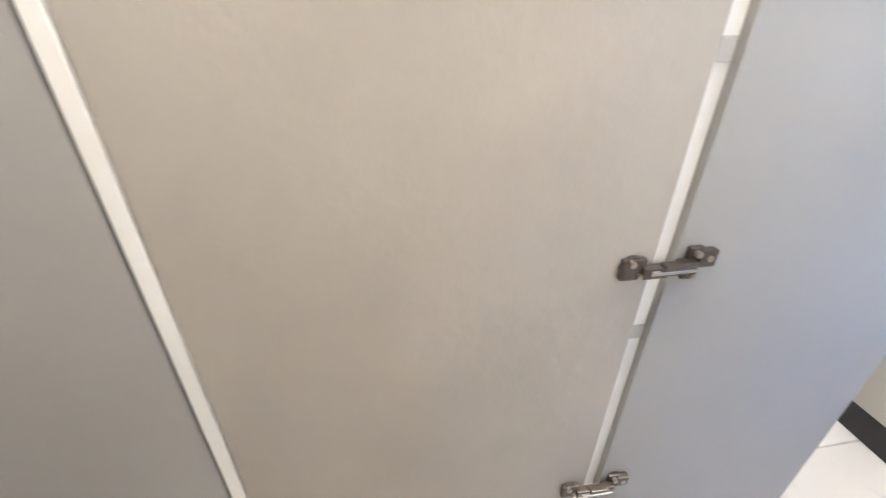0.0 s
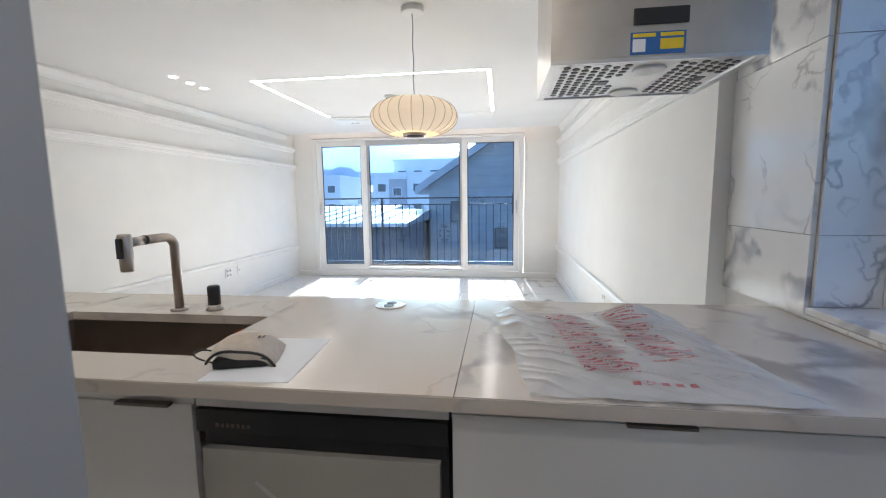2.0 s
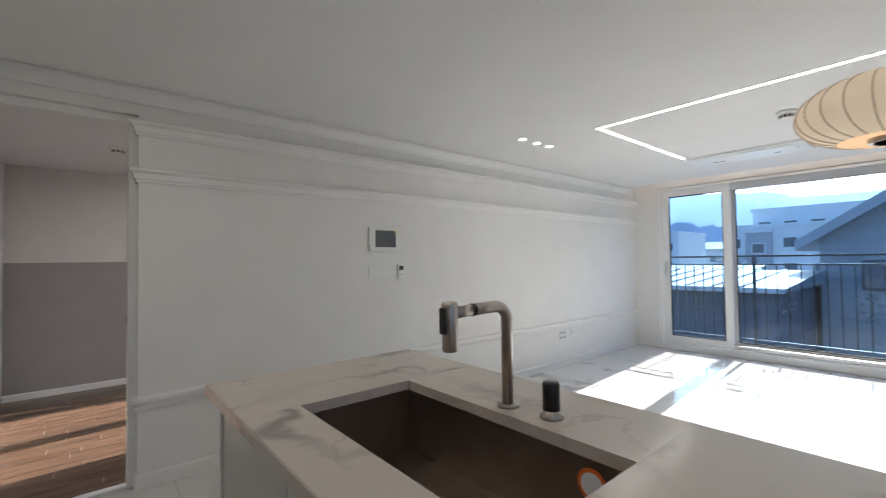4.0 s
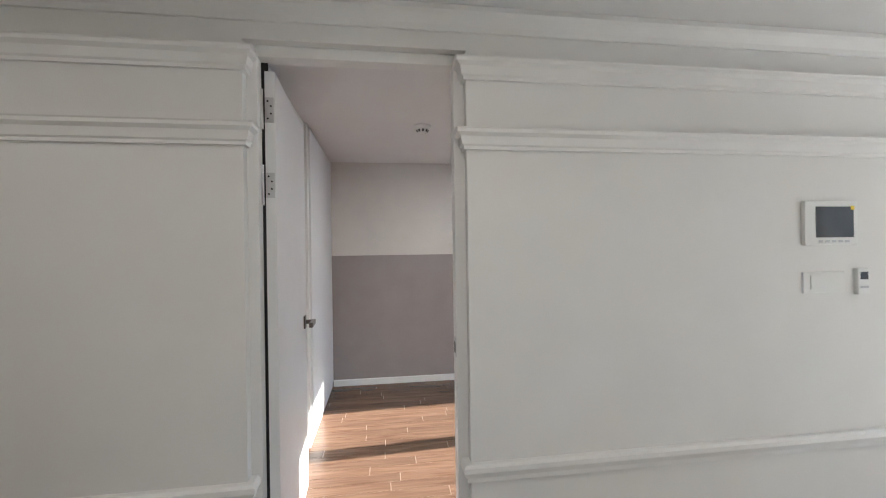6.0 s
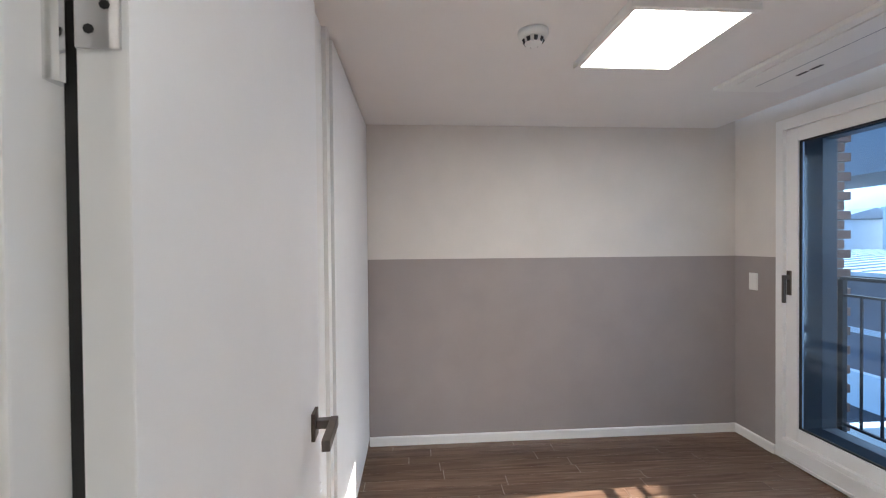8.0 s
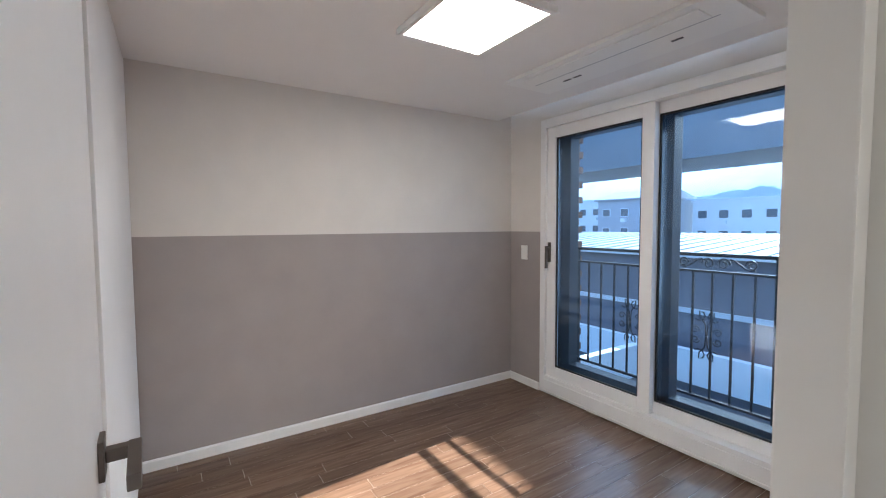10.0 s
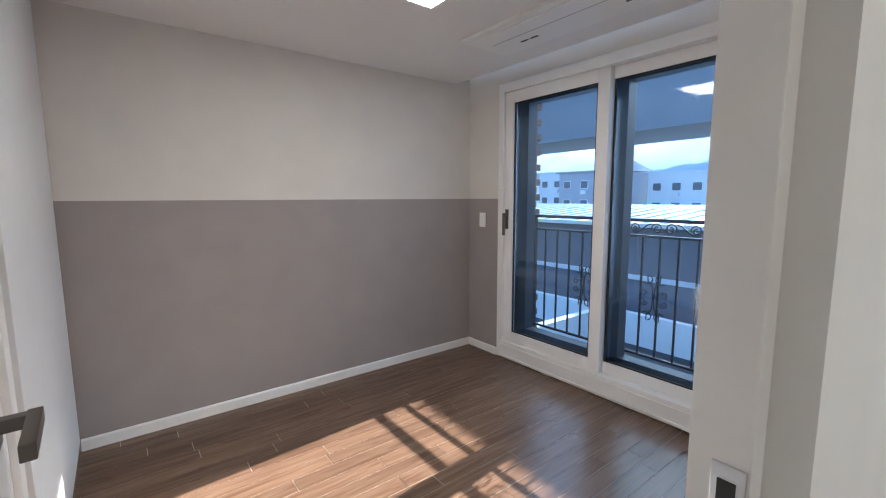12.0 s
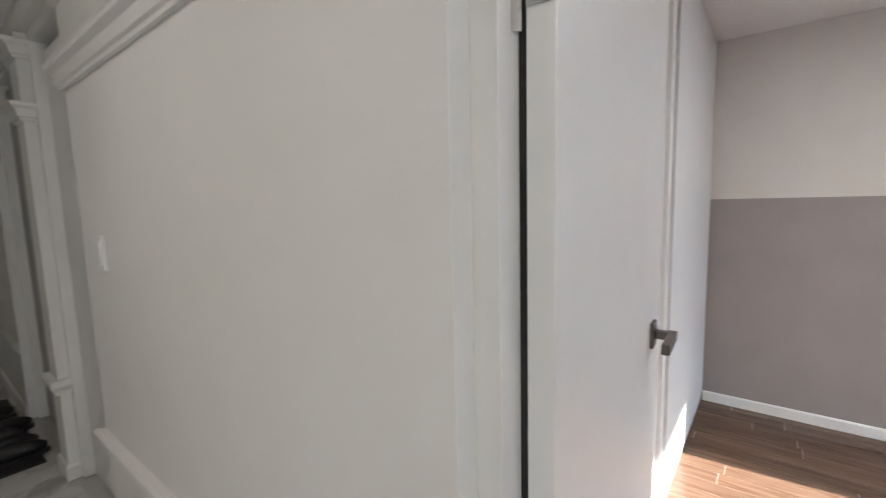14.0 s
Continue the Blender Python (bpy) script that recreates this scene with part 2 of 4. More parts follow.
CLOTH = material("beige_cloth", (0.60, 0.52, 0.44), 0.95, var=0.08, scale=60, bump=0.3, bscale=400)
BLUESTICK = material("blue_sticker", (0.03, 0.13, 0.38), 0.3)
YELLOW = material("yellow_sticker", (0.75, 0.55, 0.03), 0.35)
ORANGE = material("orange_sticker", (0.8, 0.17, 0.03), 0.4)
LEATHER = material("black_shoe_leather", (0.02, 0.02, 0.022), 0.5, var=0.2, scale=30, bump=0.2)


# ---- building helpers ----
def link(name, bm, mat, parent=None, label="", smooth=False):
    me = bpy.data.meshes.new(name)
    bm.normal_update()
    bm.to_mesh(me)
    bm.free()
    me.materials.append(mat)
    if smooth:
        for f in me.polygons:
            f.use_smooth = True
    ob = new(name, me)
    if parent:
        ob.parent = parent
    if label:
        ob["label"] = label
    return ob


def part(name, bm, mat, parent, label="", smooth=False):
    return link(name, bm, mat, parent, label, smooth)


def add_box(bm, lo, hi, bevel=0.0):
    vs = bmesh.ops.create_cube(bm, size=1)["verts"]
    for v in vs:
        for k in range(3):
            v.co[k] = lo[k] if v.co[k] < 0 else hi[k]
    if bevel:
        es = list({e for v in vs for e in v.link_edges})
        bmesh.ops.bevel(bm, geom=es, offset=bevel, segments=2, affect="EDGES", profile=0.7)


def box(lo, hi, bevel=0.0):
    bm = bmesh.new()
    add_box(bm, lo, hi, bevel)
    return bm


def boxes(items, bevel=0.0):
    bm = bmesh.new()
    for lo, hi in items:
        add_box(bm, lo, hi, bevel)
    return bm


def cyl(p0, p1, r0, r1=None, seg=24, bm=None):
    bm = bm or bmesh.new()
    p0, p1 = Vector(p0), Vector(p1)
    m = Matrix.Translation((p0 + p1) / 2) @ (p1 - p0).to_track_quat("Z", "Y").to_matrix().to_4x4()
    bmesh.ops.create_cone(bm, cap_ends=True, segments=seg, radius1=r0, radius2=r0 if r1 is None else r1, depth=(p1 - p0).length, matrix=m)
    return bm


def tube(points, r, seg=8, bm=None):
    """A round bar swept along points."""
    bm = bm or bmesh.new()
    pts = [Vector(p) for p in points]
    rings = []
    side = None
    for i, p in enumerate(pts):
        d = (pts[min(i + 1, len(pts) - 1)] - pts[max(i - 1, 0)]).normalized()
        if side is None:
            side = d.orthogonal()
        side = (side - d * side.dot(d)).normalized()
        up = d.cross(side)
        rings.append([bm.verts.new(p + side * (r * math.cos(2 * math.pi * k / seg)) + up * (r * math.sin(2 * math.pi * k / seg))) for k in range(seg)])
    for a, b in zip(rings, rings[1:]):
        for k in range(seg):
            bm.faces.new((a[k], a[(k + 1) % seg], b[(k + 1) % seg], b[k]))
    bm.faces.new(rings[0][::-1])
    bm.faces.new(rings[-1])
    return bm


def lathe(profile, centre, seg=32, bm=None):
    """profile: (radius, z) from bottom to top."""
    bm = bm or bmesh.new()
    rings = [[bm.verts.new((centre[0] + r * math.cos(2 * math.pi * k / seg), centre[1] + r * math.sin(2 * math.pi * k / seg), centre[2] + z)) for k in range(seg)] for r, z in profile]
    for a, b in zip(rings, rings[1:]):
        for k in range(seg):
            bm.faces.new((a[k], a[(k + 1) % seg], b[(k + 1) % seg], b[k]))
    bm.faces.new(rings[0][::-1])
    bm.faces.new(rings[-1])
    return bm


def prism(profile, p0, p1, out, bm=None, cut0=0.0, cut1=0.0):
    """A moulding: profile points (out, up) swept from p0 to p1. cut: mitre shift along the run for each metre of depth."""
    bm = bm or bmesh.new()
    p0, p1, out = Vector(p0), Vector(p1), Vector(out)
    along = (p1 - p0).normalized()
    a = [bm.verts.new(p0 + out * d + Vector((0, 0, z)) - along * d * cut0) for d, z in profile]
    b = [bm.verts.new(p1 + out * d + Vector((0, 0, z)) + along * d * cut1) for d, z in profile]
    n = len(profile)
    for k in range(n):
        bm.faces.new((a[k], a[(k + 1) % n], b[(k + 1) % n], b[k]))
    bm.faces.new(a[::-1])
    bm.faces.new(b)
    bmesh.ops.recalc_face_normals(bm, faces=bm.faces[:])
    return bm


def empty(name, label, category, group="", at=(0, 0, 0)):
    ob = new(name)
    ob.location = at
    return tagged(ob, label, category, group)


def structure(name, bm, mat, label, category="wall"):
    return tagged(link(name, bm, mat), label, category, kind="structure")


# ---- structure ----
BF = 0.95
W, E, N, ZC = 1.06, 5.425, 9.35, 2.34
BX, BY, BZ = -1.72, 5.085, 2.295
SPLIT = 1.335
BS = 2.30
DY0, DY1, DZ = 2.325, 3.178, 2.19

# floors: a screed under the pieces
floor_main = structure("floor", box((BF, -3.2, -0.25), (5.85, 9.6, -0.008)), GROUT, "white marble tiled floor with grey veins", "floor")
floor_bed = structure("floor_bedroom", box((BX - 0.15, 2.2, -0.25), (BF, BY + 0.3, -0.0012)), SEAM, "brown wood laminate floor of narrow planks", "floor")

# west wall between living room and bedroom
structure("wall_west", boxes([((BF, DY1, 0), (W, N + 0.25, 2.6)), ((BF, 0.64, 0), (W, DY0, 2.6)), ((BF, DY0, DZ), (W, DY1, 2.6)),
                              ((BF, -0.14, DZ), (W, 0.64, 2.6)), ((BF, -0.31, 0), (W, -0.14, 2.6)), ((BF, -1.2, DZ), (W, -0.31, 2.6)), ((BF, -3.2, 0), (W, -1.2, 2.6))]),
          WHITE, "white papered wall with moulded trims")
structure("wall_east", box((E, 4.43, 0), (5.85, N + 0.25, 2.6)), WHITE, "white papered wall with moulded trims")
structure("wall_east_kitchen", boxes([((5.51, 3.92, 0), (5.85, 4.43, 2.6)), ((5.51, -3.2, 0), (5.85, 2.55, 2.6)), ((5.51, 2.55, 0), (5.85, 3.92, 0.915)), ((5.51, 2.55, 2.2), (5.85, 3.92, 2.6))]), WHITE, "kitchen wall behind the marble tiles")
structure("wall_south", box((0.7, -3.4, 0), (5.85, -3.2, 2.6)), WHITE, "plain white wall")
structure("wall_north", boxes([((W, N, 0), (1.38, N + 0.25, 2.6)), ((4.90, N, 0), (E, N + 0.25, 2.6)), ((1.38, N, 2.30), (4.90, N + 0.25, 2.6)), ((1.38, N, 0), (4.90, N + 0.25, 0.03))]),
          WHITE, "white wall round the sliding window")
# living ceiling stops short of the window wall and leaves a curtain box
structure("ceiling", boxes([((BF, -3.4, ZC), (5.85, 9.08, ZC + 0.1))]), CEIL, "white papered flat ceiling", "ceiling")
structure("ceiling_recess", box((BF, 9.0, 2.5), (5.85, 9.6, 2.6)), CEIL, "white recess of the curtain box", "ceiling")
cove = empty("cove_light", "warm strip light in the curtain box", "strip light", at=(3.2, 9.15, 2.46))
part("diffuser", box((-2.0, -0.02, 0.01), (2.0, 0.02, 0.04)), WARMLED, cove)

# bedroom walls
structure("wall_bedroom_west", box((BX - 0.15, 2.2, SPLIT), (BX, BY + 0.25, 2.6)), PAPER_UP, "warm white papered upper wall")
structure("wall_bedroom_west_lower", box((BX - 0.15, 2.2, 0), (BX, BY + 0.25, SPLIT)), PAPER_LOW, "taupe grey papered lower wall")
WX0, WX1, WZ0, WZ1 = -1.34, 0.42, 0.13, 2.215
structure("wall_bedroom_north", boxes([((BX, BY, SPLIT), (WX0, BY + 0.25, 2.6)), ((WX1, BY, SPLIT), (BF, BY + 0.25, 2.6)), ((WX0, BY, WZ1), (WX1, BY + 0.25, 2.6))]), PAPER_UP, "warm white papered wall over the window")
structure("wall_bedroom_north_lower", boxes([((BX, BY, 0), (WX0, BY + 0.25, SPLIT)), ((WX1, BY, 0), (BF, BY + 0.25, SPLIT)), ((WX0, BY, 0), (WX1, BY + 0.25, WZ0))]), PAPER_LOW, "taupe grey papered wall beside the window")
structure("wall_bedroom_south", box((BX - 0.15, 2.2, 0), (BF, BS, 2.6)), WHITE, "plain white papered wall")
structure("wall_bedroom_east_face", boxes([((BF - 0.006, DY1 + 0.05, 0), (BF, BY, 2.3))]), WHITE, "plain white wall beside the door")
structure("ceiling_bedroom", box((BX - 0.15, 2.2, BZ), (BF, 4.93, BZ + 0.1)), CEIL, "white papered bedroom ceiling", "ceiling")
structure("ceiling_bedroom_recess", box((BX - 0.15, 4.8, 2.5), (BF, 5.4, 2.6)), CEIL, "white curtain recess of the bedroom ceiling", "ceiling")
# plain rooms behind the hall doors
structure("wall_bathroom", boxes([((-0.4, -1.6, 0), (-0.3, 0.8, 2.6)), ((-0.3, -1.6, 0), (BF, -1.5, 2.6)), ((-0.3, 0.7, 0), (BF, 0.8, 2.6)), ((-0.4, -1.6, 2.3), (BF, 0.8, 2.6)), ((-0.4, -1.6, -0.2), (0.9, 0.8, -0.01))]), GREYSTUCCO, "plain grey walls behind the hall doors")

# mouldings
CROWN = [(0, 0), (0.012, 0), (0.02, 0.02), (0.045, 0.05), (0.06, 0.06), (0.06, 0.08), (0, 0.08)]
PICTURE = [(0, 0), (0.014, 0), (0.014, 0.012), (0.022, 0.018), (0.028, 0.05), (0.045, 0.062), (0.045, 0.075), (0.05, 0.08), (0, 0.08)]
CHAIR = [(0, 0), (0.016, 0), (0.02, 0.02), (0.034, 0.045), (0.034, 0.065), (0.024, 0.075), (0, 0.075)]
BASE = [(0, 0), (0.014, 0), (0.014, 0.07), (0.008, 0.08), (0, 0.08)]
east, west_, north, south = (1, 0, 0), (-1, 0, 0), (0, 1, 0), (0, -1, 0)
for nm, prof, z, lab in (("trim_crown", CROWN, ZC - 0.082, "white crown moulding under the ceiling"), ("trim_picture_rail_upper", PICTURE, 2.07, "white moulded upper picture rail"),
                         ("trim_picture_rail", PICTURE, 1.79, "white moulded picture rail"), ("trim_chair_rail", CHAIR, 0.455, "white moulded chair rail"), ("baseboard", BASE, 0.0, "white painted baseboard")):
    bm = bmesh.new()
    if nm == "trim_crown":
        prism(prof, (W, -3.2, z), (W, 9.08, z), east, bm)
    else:
        prism(prof, (W, DY1, z), (W, N, z), east, bm, cut0=1)
        prism(prof, (W, 0.64, z), (W, DY0, z), east, bm, cut0=1, cut1=1)
        prism(prof, (W, DY0, z), (W - 0.045, DY0, z), north, bm, cut0=1)
        prism(prof, (W - 0.045, DY1, z), (W, DY1, z), south, bm, cut1=1)
        prism(prof, (W, -0.31, z), (W, -0.14, z), east, bm, cut0=1, cut1=1)
        prism(prof, (W, -0.14, z), (W - 0.045, -0.14, z), north, bm, cut0=1)
        prism(prof, (W - 0.045, -0.31, z), (W, -0.31, z), south, bm, cut1=1)
        prism(prof, (W, -3.2, z), (W, -1.2, z), east, bm, cut1=1)
    prism(prof, (E, 4.43, z), (E, N if nm != "trim_crown" else 9.08, z), west_, bm)
    if nm == "baseboard":
        prism(prof, (W, N, z), (E, N, z), south, bm)
    structure(nm, bm, TRIM, lab, "trim")
bm = bmesh.new()
BASE_LOW = [(d, z * 0.8) for d, z in BASE]
prism(BASE_LOW, (BX, 2.33, 0), (BX, BY, 0), east, bm)
prism(BASE_LOW, (BX, BY, 0), (WX0 - 0.02, BY, 0), south, bm)
prism(BASE_LOW, (WX1 + 0.02, BY, 0), (BF - 0.006, BY, 0), south, bm)
structure("baseboard_bedroom", bm, TRIM, "white bedroom baseboard", "baseboard")


# ---- living window ----
def sash(parent, x0, x1, z0, z1, y0, y1, w, mat, pane_y, name="sash"):
    """A framed pane: four rails and the glass."""
    s = part(name, boxes([((x0, y0, z0), (x0 + w, y1, z1)), ((x1 - w, y0, z0), (x1, y1, z1)), ((x0 + w, y0, z0), (x1 - w, y1, z0 + w)), ((x0 + w, y0, z1 - w), (x1 - w, y1, z1))], 0.004), mat, parent)
    g = part("pane", box((x0 + w, pane_y, z0 + w), (x1 - w, pane_y + 0.006, z1 - w)), GLASS, s, "blue tinted window pane")
    g.visible_shadow = False
    # black gasket round the pane
    part("black_strip", boxes([((x0 + w, pane_y - 0.012, z0 + w), (x0 + w + 0.012, pane_y - 0.002, z1 - w)), ((x1 - w - 0.012, pane_y - 0.012, z0 + w), (x1 - w, pane_y - 0.002, z1 - w)),
                        ((x0 + w + 0.012, pane_y - 0.012, z0 + w), (x1 - w - 0.012, pane_y - 0.002, z0 + w + 0.012)), ((x0 + w + 0.012, pane_y - 0.012, z1 - w - 0.012), (x1 - w - 0.012, pane_y - 0.002, z1 - w))]), SEAL_SHADE, s)
    return s


def pull(parent, x, y, z, mat=ALU):
    h = part("handle", boxes([((x - 0.014, y - 0.012, z - 0.08), (x + 0.014, y, z + 0.08))], 0.005), mat, parent, "grey lever handle")
    part("lever", boxes([((x - 0.01, y - 0.05, z + 0.02), (x + 0.01, y - 0.012, z + 0.05)), ((x - 0.01, y - 0.05, z - 0.13), (x + 0.01, y - 0.034, z + 0.05))], 0.004), mat, h)


win = tagged(new("window_1"), "wide white sliding window of three panes onto a balcony rail", "window", kind="structure")
X0, X1, Z0, Z1 = 1.42, 4.85, 0.05, 2.27
part("window_trim", boxes([((X0 - 0.03, N - 0.02, Z0 - 0.045), (X0 + 0.03, N + 0.16, Z1 + 0.02)), ((X1 - 0.03, N - 0.02, Z0 - 0.045), (X1 + 0.03, N + 0.16, Z1 + 0.02)),
                           ((X0 + 0.03, N - 0.02, Z1 - 0.012), (X1 - 0.03, N + 0.16, Z1 + 0.02)), ((X0 + 0.03, N - 0.02, Z0 - 0.045), (X1 - 0.03, N + 0.16, Z0 + 0.05))], 0.006), UPVC, win)
sl = sash(win, X0 + 0.03, 2.30, Z0 + 0.05, Z1 - 0.012, N + 0.03, N + 0.085, 0.085, UPVC, N + 0.06)
sr = sash(win, 3.905, X1 - 0.03, Z0 + 0.05, Z1 - 0.012, N + 0.03, N + 0.085, 0.085, UPVC, N + 0.06)
sm = sash(win, 2.26, 3.94, Z0 + 0.05, Z1 - 0.012, N + 0.10, N + 0.15, 0.075, ALU, N + 0.125)
part("head_track", boxes([((2.30, N + 0.03, Z1 - 0.10), (3.905, N + 0.095, Z1 - 0.013)), ((2.30, N + 0.03, Z0 + 0.051), (3.905, N + 0.095, Z0 + 0.10))], 0.004), ALU, win, "grey track rail")
pull(sl, 1.495, N + 0.03, 1.17)
pull(sr, 4.775, N + 0.03, 1.17)

# ---- bedroom window ----
win2 = tagged(new("window_2"), "white sliding bedroom window with a second dark outer frame", "window", kind="structure")
part("window_trim", boxes([((WX0 - 0.01, BY - 0.012, 0.005), (WX0 + 0.045, BY + 0.12, WZ1 + 0.02)), ((WX1 - 0.045, BY - 0.012, 0.005), (WX1 + 0.01, BY + 0.12, WZ1 + 0.02)),
                           ((WX0 + 0.045, BY - 0.012, WZ1 - 0.05), (WX1 - 0.045, BY + 0.12, WZ1 + 0.02)), ((WX0 + 0.045, BY - 0.012, 0.005), (WX1 - 0.045, BY + 0.12, WZ0 + 0.02))], 0.005), UPVC, win2)
part("sill_track", boxes([((WX0 + 0.045, BY - 0.02, 0.105), (WX1 - 0.045, BY - 0.013, 0.12)), ((WX0 + 0.045, BY - 0.02, 0.02), (WX1 - 0.045, BY - 0.013, 0.03))]), UPVC, win2)
bl = sash(win2, WX0 + 0.045, -0.395, WZ0 + 0.02, WZ1 - 0.05, BY + 0.012, BY + 0.055, 0.085, UPVC, BY + 0.035)
br = sash(win2, -0.47, WX1 - 0.045, WZ0 + 0.02, WZ1 - 0.05, BY + 0.06, BY + 0.10, 0.075, UPVC, BY + 0.08)
part("outer_frame", boxes([((WX0 + 0.045, BY + 0.14, WZ0 + 0.02), (WX0 + 0.17, BY + 0.24, WZ1 - 0.05)), ((WX1 - 0.14, BY + 0.14, WZ0 + 0.02), (WX1 - 0.045, BY + 0.24, WZ1 - 0.05)), ((-0.42, BY + 0.14, WZ0 + 0.02), (-0.34, BY + 0.24, WZ1 - 0.05)),
                           ((WX0 + 0.17, BY + 0.14, WZ0 + 0.02), (WX1 - 0.14, BY + 0.24, WZ0 + 0.12)), ((WX0 + 0.17, BY + 0.14, WZ1 - 0.13), (WX1 - 0.14, BY + 0.24, WZ1 - 0.05))], 0.004), DARKFRAME, win2, "dark blue grey outer frame")
# gunmetal here puts the shade on these pulls into their colour
pull(bl, WX0 + 0.075, BY + 0.012, 1.17, GUN)
pull(br, WX1 - 0.08, BY + 0.06, 1.14, GUN)

# ---- kitchen side window and marble tiles ----
win3 = tagged(new("window_3"), "white window in a marble lined recess beside the counter", "window", kind="structure")
part("frame", boxes([((5.70, 2.56, 0.945), (5.77, 2.62, 2.19)), ((5.70, 3.85, 0.945), (5.77, 3.905, 2.19)), ((5.70, 2.62, 0.945), (5.77, 3.85, 1.005)), ((5.70, 2.62, 2.13), (5.77, 3.85, 2.19))], 0.004), UPVC, win3)
part("inner_frame", boxes([((5.72, 3.79, 1.005), (5.79, 3.85, 2.13)), ((5.72, 3.20, 1.005), (5.79, 3.27, 2.13)), ((5.72, 2.62, 1.005), (5.79, 2.68, 2.13))], 0.003), DARKFRAME, win3)
g = part("pane", box((5.745, 2.62, 1.005), (5.752, 3.85, 2.13)), GLASS, win3)
g.visible_shadow = False
part("sill", box((5.49, 2.56, 0.917), (5.70, 3.915, 0.94), 0.003), WALLMARBLE, win3, "marble sill")

# ---- room door, open into the bedroom ----
door = tagged(new("door_1"), "white flush door standing open into the bedroom", "door", kind="structure")
part("door_frame", boxes([((BF - 0.004, DY0, 0), (1.015, DY0 + 0.042, DZ)), ((BF - 0.004, DY1 - 0.045, 0), (1.015, DY1, DZ)), ((BF - 0.004, DY0 + 0.042, DZ - 0.045), (1.015, DY1 - 0.045, DZ))], 0.003), TRIM, door, "white door frame")
# black strip painted in for the shade of the hinge-side gap
part("black_strip", box((0.955, DY0 + 0.0425, 0.0), (0.962, DY0 + 0.0685, DZ - 0.046)), SEAL_SHADE, door, "black strip for the shade in the hinge gap")
leaf = part("door_leaf", box((0.13, 2.40, 0.008), (0.965, 2.44, 2.11), 0.002), DOORWHITE, door)
for z in (1.955, 1.655, 0.25):
    hg = part("hinge", boxes([((0.9655, 2.401, z - 0.05), (0.9685, 2.435, z + 0.05))], 0.001), ALU, leaf, "steel butt hinge")
    part("knuckle", cyl((0.972, 2.388, z - 0.08), (0.972, 2.388, z + 0.08), 0.009, seg=12), CHROME, leaf)
    bm = bmesh.new()
    for dy, dz in ((2.412, 0.035), (2.424, 0.015), (2.424, -0.015), (2.412, -0.035)):
        cyl((0.968, dy, z + dz), (0.9695, dy, z + dz), 0.004, seg=8, bm=bm)
    part("screw_row", bm, SEAL_SHADE, leaf)
bm = box((0.198, 2.44, 0.95), (0.252, 2.449, 1.02), 0.002)
hd = part("handle", bm, GUN, leaf, "gunmetal lever handle on a square plate")
part("lever", boxes([((0.212, 2.449, 0.975), (0.236, 2.50, 0.997)), ((0.212, 2.482, 0.973), (0.355, 2.502, 0.999))], 0.003), GUN, leaf)
hinge_turn = Matrix.Translation((0.965, 2.40, 0)) @ pose(0, 0, 0, 0, 0, 2.4) @ Matrix.Translation((-0.965, -2.42, 0))
leaf.matrix_world = hinge_turn
strike = part("strike_plate", boxes([((0.974, DY1 - 0.0475, 0.945), (1.012, DY1 - 0.0452, 1.025))], 0.001), ALU, door, "steel strike plate")
part("strike_hole", box((0.982, DY1 - 0.049, 0.96), (1.002, DY1 - 0.0476, 1.005)), SEAL_SHADE, door)
part("threshold", box((BF - 0.002, DY0 + 0.042, -0.005), (1.0, DY1 - 0.045, 0.012), 0.003), TRIM, door)

# ---- hall doors, seen down the corridor ----
for nm, y0, y1, op in (("door_2", -0.14, 0.64, 1), ("door_3", -1.2, -0.31, 0)):
    d2 = tagged(new(nm), "white hall door with steel hinges" if op else "grey glazed hall door in a white frame", "door", kind="structure")
    part("door_frame", boxes([((BF - 0.004, y0, 0), (1.015, y0 + 0.045, DZ)), ((BF - 0.004, y1 - 0.045, 0), (1.015, y1, DZ)), ((BF - 0.004, y0 + 0.045, DZ - 0.045), (1.015, y1 - 0.045, DZ))], 0.003), TRIM, d2)
    lf = part("door_leaf", box((0.93, y0 + 0.05, 0.008), (0.97, y1 - 0.05, 2.11), 0.002), DOORWHITE if op else GREYPANEL, d2)
    for z in (1.885, 1.61, 0.35):
        part("hinge", boxes([((0.97, y1 - 0.085, z - 0.05), (0.974, y1 - 0.05, z + 0.05))], 0.001), ALU, lf)
        part("knuckle", cyl((0.98, y1 - 0.05, z - 0.07), (0.98, y1 - 0.05, z + 0.07), 0.009, seg=10), CHROME, lf)

# ---- bedroom fittings ----
closet = empty("closet", "white flush built-in closet panel beside the door", "closet", at=(-1.1, BS + 0.006, 0))
part("side_panel", box((-0.60, -0.006, 0.06), (0.66, 0.022, 2.28), 0.002), DOORWHITE, closet)
part("edge_strip", box((0.68, -0.006, 0.0), (0.74, 0.012, 2.30), 0.002), TRIM, closet)
part("plinth", box((-0.60, -0.006, 0.0), (0.66, 0.012, 0.055), 0.002), TRIM, closet)


def wall_plate(name, label, at, rot, w, h, inset):
    ob = empty(name, label, "switch" if "switch" in name else "socket")
    part("plate", box((-w / 2, 0, -h / 2), (w / 2, 0.009, h / 2), 0.003), PLASTIC, ob)
    for x0, z0, x1, z1, mat in inset:
        part("rocker" if mat is PLASTIC else "socket_hole", box((x0, 0.009, z0), (x1, 0.0125, z1), 0.001), mat, ob)
    ob.matrix_world = pose(*at, 0, 0, rot)
    return ob


